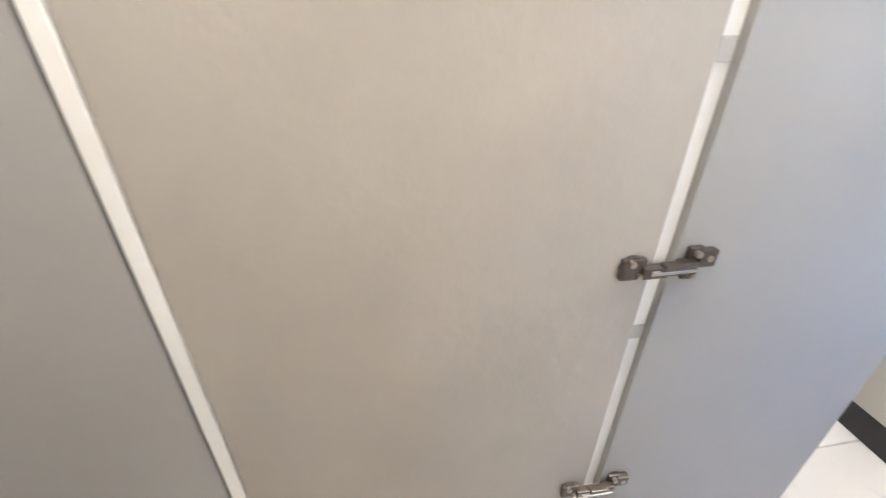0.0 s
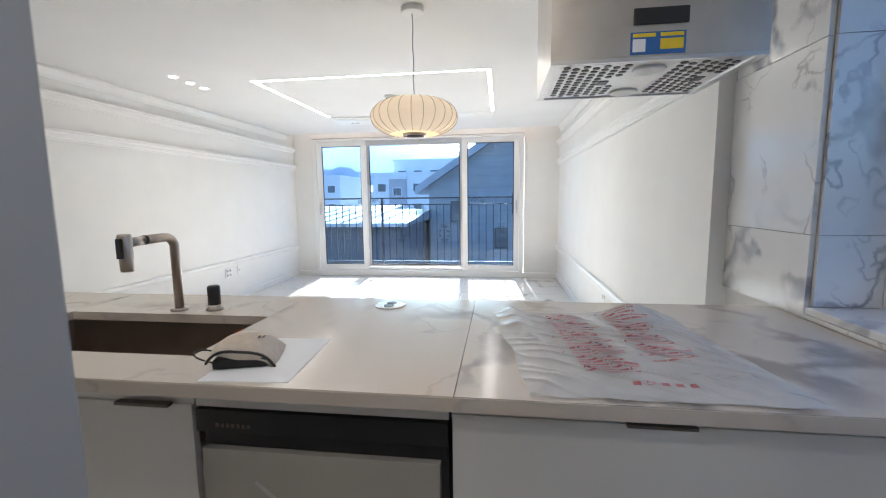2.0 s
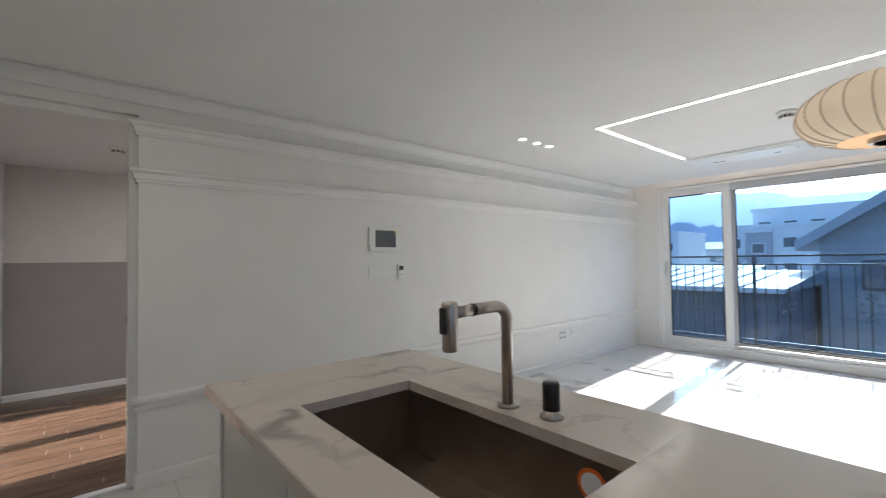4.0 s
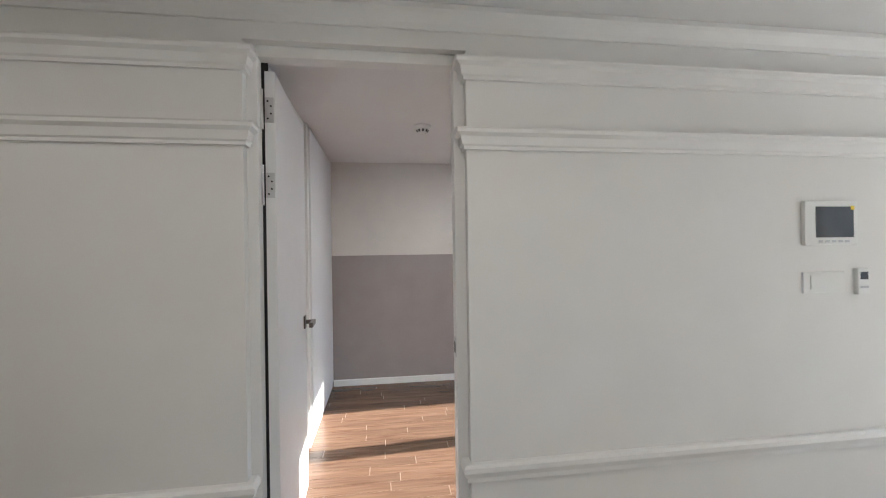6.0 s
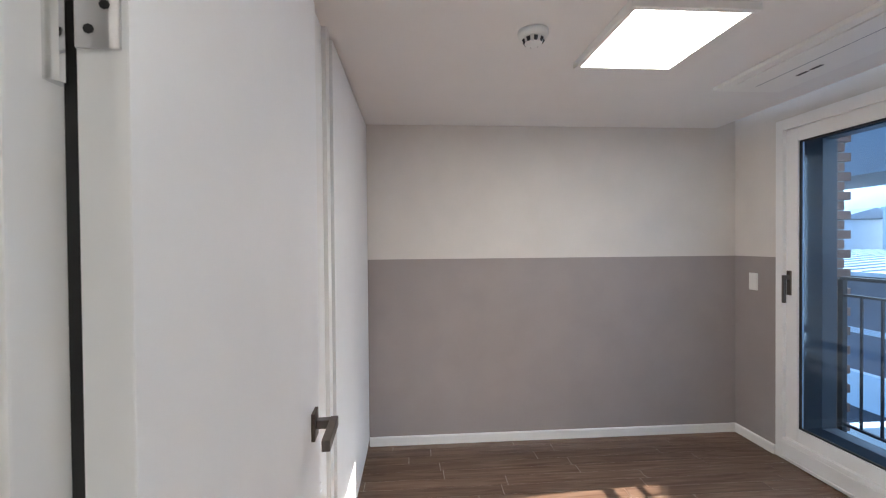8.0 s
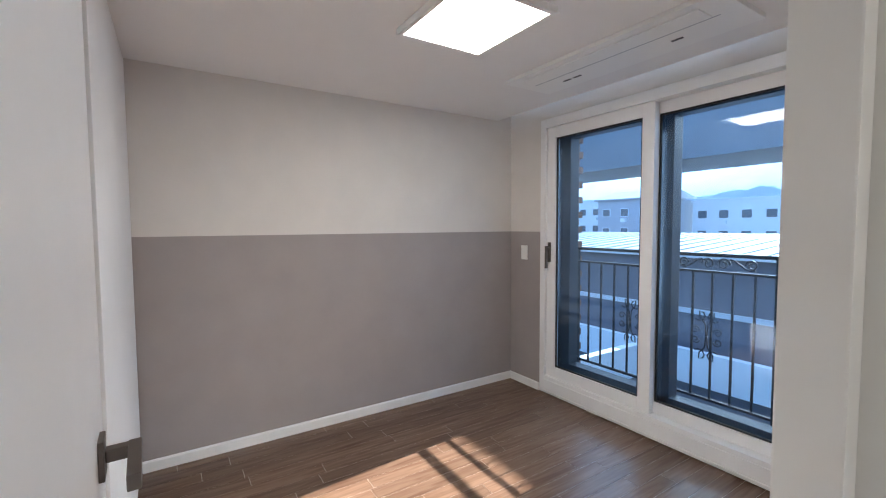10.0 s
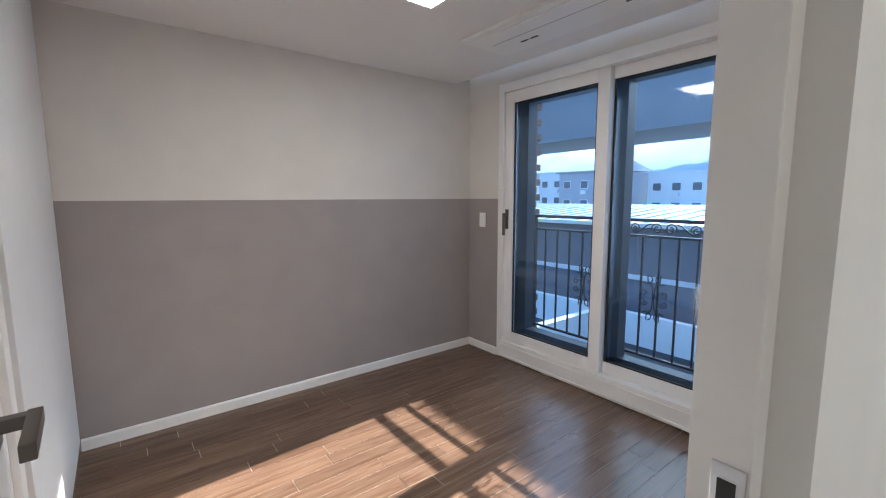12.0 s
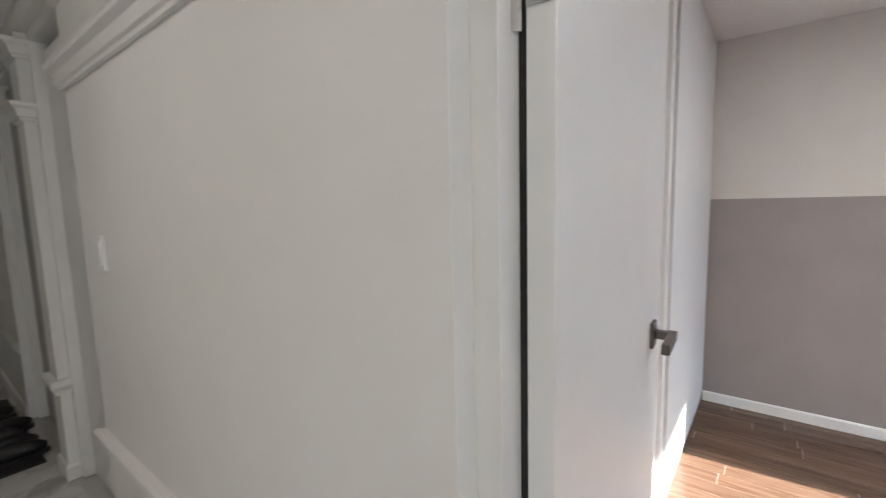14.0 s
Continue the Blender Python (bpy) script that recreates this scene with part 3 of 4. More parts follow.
wall_plate("wall_socket", "white plastic socket low on the white wall", (-0.2, BS, 0.52), 0, 0.075, 0.12, [(-0.025, -0.04, 0.025, -0.005, PLASTIC), (-0.025, 0.005, 0.025, 0.04, PLASTIC)])
wall_plate("light_switch", "white light switch on the taupe wall", (-1.542, BY, 1.155), 180, 0.072, 0.122, [(-0.026, -0.045, 0.026, 0.045, PLASTIC)])
wall_plate("light_switch", "white narrow switch on the hall wall", (W, 0.86, 1.222), -90, 0.07, 0.12, [(-0.02, -0.04, 0.02, 0.04, PLASTIC)])
wall_plate("light_switch", "wide white light switch under the control panel", (W, 4.83, 1.215), -90, 0.22, 0.095, [(-0.075, -0.03, 0.075, 0.03, PLASTIC)])
so = wall_plate("wall_socket", "white double socket with four holes near the floor", (W, 7.40, 0.375), -90, 0.12, 0.12, [])
for dx in (-0.028, 0.028):
    for dz in (-0.028, 0.028):
        part("socket_hole", cyl((dx, 0.009, dz), (dx, 0.0115, dz), 0.018, seg=14), GREYSTUCCO, so)
wall_plate("wall_socket", "small white aerial socket near the floor", (W, 7.62, 0.38), -90, 0.06, 0.11, [(-0.008, -0.012, 0.008, 0.012, GREYSTUCCO)])
so = wall_plate("wall_socket", "white upright socket near the chair rail", (E, 6.25, 0.45), 90, 0.075, 0.125, [])
for dz in (-0.03, 0.03):
    part("socket_hole", cyl((0, 0.009, dz), (0, 0.0115, dz), 0.02, seg=14), GREYSTUCCO, so)

panel = empty("control_panel", "white wall control panel with a grey screen", "intercom", at=(W, 4.86, 1.485))
part("body", box((0, -0.14, -0.1), (0.02, 0.14, 0.1), 0.006), PLASTIC, panel)
part("screen", box((0.02, -0.085, -0.065), (0.022, 0.115, 0.075)), SCREEN, panel)
for k in range(5):
    part("button", box((0.02, -0.07 + k * 0.035, -0.088), (0.0225, -0.05 + k * 0.035, -0.078)), ALU, panel)
part("sticker", box((0.0221, 0.10, 0.06), (0.0226, 0.118, 0.078)), YELLOW, panel)
remote = empty("wall_remote", "small white boiler remote with a display", "remote", at=(W, 5.03, 1.215))
part("body", box((0, -0.032, -0.06), (0.02, 0.032, 0.06), 0.005), PLASTIC, remote)
part("display", box((0.02, -0.02, 0.01), (0.0215, 0.02, 0.045)), SCREEN, remote)
for k in range(3):
    part("button", box((0.02, -0.02 + k * 0.016, -0.03), (0.0225, -0.01 + k * 0.016, -0.02)), ALU, remote)

light = empty("ceiling_light", "square white ceiling light panel, switched on", "ceiling light", at=(-0.372, 3.655, BZ))
part("frame", boxes([((-0.27, -0.24, -0.03), (-0.245, 0.24, 0)), ((0.245, -0.24, -0.03), (0.27, 0.24, 0)), ((-0.245, -0.24, -0.03), (0.245, -0.215, 0)), ((-0.245, 0.215, -0.03), (0.245, 0.24, 0))], 0.003), PLASTIC, light)
part("diffuser", box((-0.245, -0.215, -0.027), (0.245, 0.215, -0.005)), PANELLED, light)


def smoke_detector(at):
    ob = empty("smoke_detector", "round white smoke detector on the ceiling", "detector", "smoke detectors", at)
    part("base", lathe([(0.058, -0.02), (0.062, -0.012), (0.062, 0)], (0, 0, 0)), PLASTIC, ob, smooth=True)
    part("cap", lathe([(0.016, -0.05), (0.035, -0.048), (0.04, -0.024), (0.045, -0.02)], (0, 0, 0)), PLASTIC, ob)
    bm = bmesh.new()
    for k in range(8):
        a = k * math.pi / 4
        cyl((0.030 * math.cos(a), 0.030 * math.sin(a), -0.044), (0.040 * math.cos(a), 0.040 * math.sin(a), -0.030), 0.0085, seg=6, bm=bm)
    part("vents", bm, BLACK, ob)
    return ob


smoke_detector((-0.36, 3.14, BZ))
smoke_detector((3.40, 6.80, ZC))


def cassette(label, lo, hi, z):
    ob = empty("air_conditioner", label, "air conditioner", at=((lo[0] + hi[0]) / 2, (lo[1] + hi[1]) / 2, z))
    w, d = (hi[0] - lo[0]) / 2, (hi[1] - lo[1]) / 2
    part("panel", box((-w, -d, -0.022), (w, d, 0), 0.006), PLASTIC, ob)
    part("flap", box((-w * 0.82, -d * 0.75, -0.03), (w * 0.82, -d * 0.15, -0.022), 0.004), PLASTIC, ob)
    part("slot", box((-w * 0.86, -d * 0.08, -0.0235), (w * 0.86, -d * 0.05, -0.0225)), GREYSTUCCO, ob)
    for x in (-0.62, -0.5, 0.45):
        part("vent", box((w * x, d * 0.34, -0.0245), (w * (x + 0.09), d * 0.42, -0.0225)), CHARCOAL, ob)
    return ob


cassette("white slim ceiling air conditioner flush in the bedroom ceiling", (-0.915, 4.31), (0.335, 4.70), BZ)
cassette("white slim ceiling air conditioner flush in the living ceiling", (2.33, 7.80), (3.33, 8.28), ZC)
hatch = empty("ceiling_hatch", "flat white access hatch in the ceiling", "hatch", at=(4.02, 8.05, ZC))
part("lid", box((-0.4, -0.22, -0.006), (0.4, 0.22, 0), 0.002), CEIL, hatch)

# ---- living ceiling lights ----
strip = empty("led_line_light", "recessed white led line light in a U shape, switched on", "ceiling light", at=(3.33, 6.9, ZC))
LX0, LX1, LY0, LY1 = -0.99, 1.107, -0.845, 0.86
for lo, hi in (((LX0, LY0), (LX1, LY0 + 0.032)), ((LX0, LY0 + 0.032), (LX0 + 0.032, LY1)), ((LX1 - 0.032, LY0 + 0.032), (LX1, LY1))):
    part("light_bar", box((lo[0], lo[1], -0.004), (hi[0], hi[1], 0.0)), LED, strip)
    part("edge", boxes([((lo[0] - 0.006, lo[1] - 0.006, -0.003), (hi[0] + 0.006, hi[1] + 0.006, 0.0))]), PLASTIC, strip)
spot0 = empty("downlight", "small round recessed downlight, switched on", "downlight", "downlights", (1.79, 5.82, ZC))
part("rim", lathe([(0.032, -0.004), (0.042, -0.005), (0.044, 0)], (0, 0, 0), 20), PLASTIC, spot0)
part("lamp", lathe([(0.030, -0.007), (0.031, 0)], (0, 0, 0), 20), SPOT, spot0)
for x, y in ((1.79, 6.02), (1.79, 6.20), (4.98, 5.87), (4.98, 6.06), (4.98, 6.25)):
    copy_thing(spot0, pose(x, y, ZC))

pend = empty("pendant_lamp", "cream ribbed bubble pendant lamp on a thin cord", "pendant lamp", at=(4.032, 4.87, 0))
bm = bmesh.new()
seg, rows_n = 64, 18
LR, LH, LZ = 0.245, 0.102, 1.755
rings = []
for i in range(rows_n + 1):
    a = math.radians(-66 + i * 132 / rows_n)
    ring = []
    for k in range(seg):
        th = 2 * math.pi * k / seg
        r = (0.04 + (LR - 0.04) * math.cos(a) ** 0.8) * (1 - 0.012 * (0.5 - 0.5 * math.cos(24 * th)))
        ring.append(bm.verts.new((r * math.cos(th), r * math.sin(th), LZ + LH * math.sin(a))))
    rings.append(ring)
for a, b in zip(rings, rings[1:]):
    for k in range(seg):
        bm.faces.new((a[k], a[(k + 1) % seg], b[(k + 1) % seg], b[k]))
shade = part("shade", bm, SILK, pend, "cream stretched shade", True)
RIB = material("lamp_rib_wire", (0.50, 0.38, 0.25), 0.7)
for k in range(24):
    th = 2 * math.pi * (k + 0.5) / 24
    pts = []
    for i in range(13):
        a = math.radians(-66 + i * 11)
        r = 0.04 + (LR - 0.04) * math.cos(a) ** 0.8 + 0.001
        pts.append((r * math.cos(th), r * math.sin(th), LZ + LH * math.sin(a)))
    part("rib", tube(pts, 0.0016, 5), RIB, shade)
part("bottom_ring", lathe([(0.056, LZ - 0.104), (0.066, LZ - 0.104), (0.068, LZ - 0.09), (0.058, LZ - 0.09), (0.056, LZ - 0.104)], (0, 0, 0)), NICKEL, pend)
part("lamp_base", lathe([(0.02, LZ - 0.101), (0.05, LZ - 0.097), (0.05, LZ - 0.092)], (0, 0, 0)), PLASTIC, pend)
part("cord", tube([(0.002 * math.sin(k * 1.7), 0.002 * math.cos(k * 1.3), LZ + 0.09 + k * (ZC - LZ - 0.12) / 10) for k in range(11)], 0.003, 6), GREYSTUCCO, pend)
part("ceiling_rose", lathe([(0.058, -0.03 + ZC), (0.062, ZC - 0.026), (0.062, ZC)], (0, 0, 0)), PLASTIC, pend)

# ---- kitchen counter ----
CX0, CX1, CY0, CY1, CZ = 2.53, 5.49, 3.255, 4.075, 0.90
SX0, SX1, SY0, SY1 = 2.945, 3.72, 3.41, 3.78
top = empty("countertop", "cream veined quartz worktop with a sink cut-out", "worktop")
for a, b in (((CX0, CY0), (SX0, CY1)), ((SX0, CY0), (SX1, SY0)), ((SX0, SY1), (SX1, CY1)), ((SX1, CY0), (4.421, CY1)), ((4.423, CY0), (CX1, CY1))):
    part("slab", box((a[0], a[1], CZ - 0.03), (b[0], b[1], CZ)), QUARTZ, top)
part("front_edge", boxes([((CX0, CY0 - 0.003, CZ - 0.032), (CX1 - 0.24, CY0 - 0.0005, CZ - 0.002))]), QUARTZ, top)
sink = empty("sink", "large dark bronze undermount sink", "sink")
ZB = 0.68
for lo, hi in (((SX0 - 0.012, SY0 - 0.012), (SX0 - 0.002, SY1 + 0.012)), ((SX1 + 0.002, SY0 - 0.012), (SX1 + 0.012, SY1 + 0.012)), ((SX0 - 0.002, SY0 - 0.012), (SX1 + 0.002, SY0 - 0.002)), ((SX0 - 0.002, SY1 + 0.002), (SX1 + 0.002, SY1 + 0.012))):
    part("bowl_side", box((*lo, ZB), (*hi, CZ - 0.031)), SINKMAT, sink)
part("bowl_bottom", box((SX0 - 0.012, SY0 - 0.012, ZB - 0.01), (SX1 + 0.012, SY1 + 0.012, ZB)), SINKMAT, sink)
part("drain", lathe([(0.045, ZB), (0.05, ZB + 0.003), (0.02, ZB + 0.004)], (3.3, 3.6, 0)), NICKEL, sink)
part("sticker", lathe([(0.036, 0), (0.036, 0.001)], (0, 0, 0), 24), ORANGE, sink, "round orange sticker").matrix_world = pose(SX1 - 0.10, SY1 + 0.0005, 0.815, 90)
part("sticker_centre", lathe([(0.027, 0), (0.027, 0.0015)], (0, 0, 0), 24), SHEET, sink).matrix_world = pose(SX1 - 0.10, SY1 + 0.0005, 0.815, 90)

tap = empty("kitchen_tap", "brushed nickel pull-out kitchen tap", "tap", at=(3.335, 3.837, CZ))
part("base_ring", lathe([(0.03, 0), (0.03, 0.006), (0.024, 0.01)], (0, 0, 0)), NICKEL, tap, smooth=True)
pts = [(0, 0, 0.005), (0, 0, 0.23)] + [(0.002, -0.045 * (1 - math.cos(a)), 0.23 + 0.045 * math.sin(a)) for a in [math.pi / 2 * k / 6 for k in range(1, 7)]] + [(0.004, -0.09, 0.275), (0.006, -0.132, 0.274)]
part("spout", tube(pts, 0.0155, 20), NICKEL, tap, smooth=True)
part("collar", tube([(0.006, -0.130, 0.274), (0.006, -0.139, 0.274)], 0.0162, 20), BLACK, tap)
part("hose_arm", tube([(0.006, -0.139, 0.274), (0.012, -0.205, 0.272)], 0.0145, 20), NICKEL, tap, smooth=True)
part("spray_head", lathe([(0.0165, 0.182), (0.019, 0.187), (0.0205, 0.294), (0.0175, 0.300)], (0.014, -0.218, 0), 24), NICKEL, tap, smooth=True)
part("spray_button", boxes([((0.004, -0.244, 0.225), (0.024, -0.234, 0.288))], 0.004), BLACK, tap)

soap = empty("soap_dispenser", "black soap dispenser with a nickel base", "soap dispenser", at=(3.466, 3.853, CZ))
part("base", lathe([(0.03, 0), (0.031, 0.006), (0.022, 0.012), (0.022, 0.02)], (0, 0, 0)), NICKEL, soap, smooth=True)
part("pump", lathe([(0.0215, 0.02), (0.022, 0.085), (0.019, 0.09)], (0, 0, 0)), BLACK, soap, smooth=True)

pop = empty("pop_up_socket", "round steel pop-up socket flush in the worktop", "socket", at=(4.105, 3.967, CZ))
part("rim", lathe([(0.058, 0), (0.058, 0.003), (0.052, 0.005)], (0, 0, 0), 32), CHROME, pop)
for dx, dy in ((0, 0.022), (0, -0.022)):
    part("cap", lathe([(0.019, 0.004), (0.019, 0.0062)], (dx, dy, 0), 20), BLACK, pop)

paper = tagged(link("paper_sheet", box((3.72, 3.25, CZ), (3.93, 3.545, CZ + 0.0012)), SHEET), "white sheet of paper lying on the worktop", "paper")
paper.matrix_world = Matrix.Translation((3.937, 3.42, 0)) @ pose(0, 0, 0, 0, 0, 4) @ Matrix.Translation((-3.825, -3.3975, 0))

pouch = empty("face_mask_pouch", "beige cloth pouch with black trim and cord on paper", "pouch", at=(3.885, 3.395, CZ + 0.001))
bm = bmesh.new()
bmesh.ops.create_grid(bm, x_segments=22, y_segments=18, size=0.5)
for v in bm.verts:
    u, w = v.co.x * 2, v.co.y * 2
    taper = 1 - 0.10 * w * u
    v.co = (u * 0.078 * taper + 0.012 * w, w * 0.058, 0.016 + 0.044 * (1 - abs(u) ** 4) * (1 - 0.5 * abs(w) ** 3) - 0.012 * u + 0.004 * math.sin(4 * u + 2 * w) + 0.010 * w)
part("cover", bm, CLOTH, pouch, smooth=True).rotation_euler = (0, 0, 0.3)
rim = [(u * 0.078, -0.058, 0.008 + 0.034 * (1 - abs(u) ** 4) - 0.010 * u) for u in [k / 8 - 1 for k in range(17)]]
part("trim_cord", tube(rim, 0.0035, 6), LEATHER, pouch, "black bound edge").rotation_euler = (0, 0, 0.3)
part("lining", box((-0.066, -0.056, 0.0), (0.056, 0.035, 0.024), 0.010), LEATHER, pouch, "black lining", True).rotation_euler = (0, 0, 0.3)
part("cord", tube([(-0.075 + 0.032 * math.cos(a), -0.045 + 0.026 * math.sin(a), 0.005 + 0.03 * abs(math.sin(a / 2))) for a in [k * 0.55 for k in range(12)]], 0.0024, 6), LEATHER, pouch)
for k in range(2):
    part("mark", box((0.030 + k * 0.010, -0.012, 0.060), (0.036 + k * 0.010, 0.002, 0.0615)), GUN, pouch).rotation_euler = (0, 0, 0.3)

bag = empty("plastic_bag", "crumpled translucent plastic bag with red print lying on the worktop", "packaging", at=(4.815, 3.585, CZ))
rng = random.Random(5)


def crumple(x, y):
    a = 0.006 * abs(noise.noise(Vector((x * 6 + y * 3, y * 6, 0)))) + 0.003 * noise.noise(Vector((x * 16 - y * 9, y * 11, 3)))
    ridge = 1 - abs(noise.noise(Vector((x * 9 + y * 16, y * 7 - x * 4, 5))))
    return a + 0.007 * ridge ** 8 + 0.001 * noise.noise(Vector((x * 45, y * 38, 9)))


def bag_height(x, y):
    """The height of the film over the worktop, with a lifted fold at its far corner."""
    u, w = (x + 0.04 * y / 0.315) / 0.28, y / 0.315
    fall = max(0.0, min(1.0, 3.5 * (1 - max(abs(u), abs(w)))))
    fold = math.exp(-((u - 0.55) / 0.32) ** 2 - ((w - 0.80) / 0.16) ** 2)
    side = math.exp(-((u + 0.80) / 0.10) ** 2) * max(0.0, w) * 0.02
    return 0.003 + 0.010 * fall + crumple(x, y) * (0.35 + 0.65 * fall) + 0.045 * fold + side


bm = bmesh.new()
bmesh.ops.create_grid(bm, x_segments=110, y_segments=130, size=0.5)
for v in bm.verts:
    u, w = v.co.x * 2, v.co.y * 2
    edge = 1 + 0.045 * noise.noise(Vector((u * 2.2, w * 2.2, 1)))
    x, y = u * 0.28 * edge - 0.04 * w, w * 0.315 * edge
    v.co = (x, y, bag_height(x, y))
part("film", bm, FILM, bag, smooth=True)


def print_bar(cx, y, ln, h):
    bm = bmesh.new()
    n = max(2, int(ln / 0.008))
    va, vb = [], []
    for k in range(n + 1):
        x = cx + ln * k / n - 0.10 * y
        va.append(bm.verts.new((x, y, bag_height(x, y) + 0.0012)))
        vb.append(bm.verts.new((x, y + h, bag_height(x, y + h) + 0.0012)))
    for k in range(n):
        bm.faces.new((va[k], va[k + 1], vb[k + 1], vb[k]))
    part("print_line", bm, PRINT, bag)


for cx, wide, rows in ((-0.13, 0.14, 38), (0.045, 0.13, 31)):
    for i in range(rows):
        y = 0.235 - i * 0.0122
        if i % 8 == 5:
            continue
        x, end = cx, cx + wide * (0.55 + 0.45 * rng.random()) * (1.0 if i % 8 else 1.15)
        while x < end - 0.006:
            word = min(end - x, 0.012 + 0.03 * rng.random())
            print_bar(x, y, word, 0.0052 if i % 8 else 0.008)
            x += word + 0.004
for cx in (-0.155, 0.025):
    for i in range(0, 24, 2):
        print_bar(cx, 0.235 - i * 0.0155, 0.006, 0.006)
for k in range(5):
    print_bar(-0.05 + k * 0.028, -0.262, 0.016, 0.012)

# base units under the counter
def front(parent, name, x0, x1, z0, z1, y=CY0 + 0.045):
    return part(name, box((x0, y, z0), (x1, y + 0.02, z1), 0.0015), CABWHITE, parent)


def base_unit(name, label, x0, x1):
    ob = empty(name, label, "cabinet")
    part("body", box((x0, CY0 + 0.066, 0.08), (x1, CY1 - 0.03, 0.665 if x0 < 3.7 else CZ - 0.031)), CABWHITE, ob)
    part("plinth", box((x0, CY0 + 0.10, 0), (x1, CY1 - 0.05, 0.079)), ALU, ob)
    part("finger_groove", box((x0, CY0 + 0.05, CZ - 0.075), (x1, CY0 + 0.065, CZ - 0.031)), ALU, ob, "aluminium finger groove")
    return ob


u1 = base_unit("sink_cabinet", "white matt sink cabinet with two doors", CX0 + 0.02, 3.80)
for a, b in ((CX0 + 0.04, 3.14), (3.144, 3.795)):
    d = front(u1, "door", a, b, 0.085, 0.825)
    part("handle", box((b - 0.19, CY0 + 0.030, 0.822), (b - 0.05, CY0 + 0.064, 0.829)), GUN, d, "dark slim edge pull")
part("end_panel", box((CX0 + 0.005, CY0 + 0.04, 0), (CX0 + 0.02, CY1 - 0.02, CZ - 0.031)), CABWHITE, u1)
u2 = base_unit("drawer_cabinet", "white matt cabinet with two wide drawers", 4.412, 5.46)
for z0, z1 in ((0.485, 0.838), (0.085, 0.462)):
    d = front(u2, "drawer", 4.414, 5.30, z0, z1)
    part("handle", box((4.772, CY0 + 0.034, z1 - 0.003), (4.907, CY0 + 0.064, z1 + 0.004)), GUN, d, "dark slim edge pull")
part("filler", box((5.303, CY0 + 0.045, 0.085), (5.46, CY0 + 0.065, 0.825)), CABWHITE, u2)
part("groove", box((4.414, CY0 + 0.06, 0.463), (5.30, CY0 + 0.0655, 0.484)), ALU, u2)

dw = empty("dishwasher", "built-in dishwasher with a greige glass door and black top", "dishwasher")
part("body", box((3.812, CY0 + 0.07, 0.02), (4.403, CY1 - 0.05, 0.80)), BLACK, dw)
part("fascia", box((3.808, CY0 + 0.045, 0.824), (4.407, CY0 + 0.065, 0.865), 0.001), CABWHITE, dw, "white filler strip")
part("control_panel", box((3.81, CY0 + 0.038, 0.765), (4.405, CY0 + 0.069, 0.82), 0.002), BLACK, dw)
part("grip_recess", box((3.818, CY0 + 0.055, 0.724), (4.398, CY0 + 0.0695, 0.765)), CHARCOAL, dw)
part("glass_door", box((3.818, CY0 + 0.04, 0.115), (4.386, CY0 + 0.069, 0.722), 0.002), BEIGEGLASS, dw)
part("kick_plate", box((3.812, CY0 + 0.06, 0.0), (4.403, CY0 + 0.0695, 0.105)), BLACK, dw)
part("plastic_strap", boxes([((-0.004, 0, 0), (0.004, 0.003, 0.43))]), GROUT, dw, "clear packing strap").matrix_world = Matrix.Translation((4.27, CY0 + 0.036, 0.36)) @ pose(0, 0, 0, 0, -48, 0)
for k in range(2):
    part("tag", box((4.245 + k * 0.028, CY0 + 0.032, 0.385 - k * 0.03), (4.275 + k * 0.03, CY0 + 0.039, 0.41 - k * 0.03), 0.002), SHEET, dw)
for k, x in enumerate((3.86, 3.873, 3.886, 3.899, 3.912, 3.925, 3.938)):
    part("mark", box((x, CY0 + 0.0365, 0.779), (x + 0.008, CY0 + 0.0378, 0.788)), GUN, dw)

# ---- range hood ----
hood = empty("range_hood", "stainless steel box range hood with a perforated filter", "range hood", at=(0, 0, 0))
HX0, HX1, HY0, HY1, HZ = 4.632, 5.107, 3.515, 3.892, 1.61
part("body", box((HX0, HY0, HZ + 0.0085), (HX1, HY1, ZC)), STEEL, hood)
part("lower_rim", boxes([((HX0, HY0, HZ), (HX0 + 0.02, HY1, HZ + 0.0083)), ((HX1 - 0.02, HY0, HZ), (HX1, HY1, HZ + 0.0083)), ((HX0 + 0.02, HY0, HZ), (HX1 - 0.02, HY0 + 0.012, HZ + 0.0083)), ((HX0 + 0.02, HY1 - 0.012, HZ), (HX1 - 0.02, HY1, HZ + 0.0083))]), ALU, hood)
part("underside", box((HX0 + 0.02, HY0 + 0.012, HZ + 0.0045), (HX1 - 0.02, HY1 - 0.012, HZ + 0.0083)), ALU, hood)
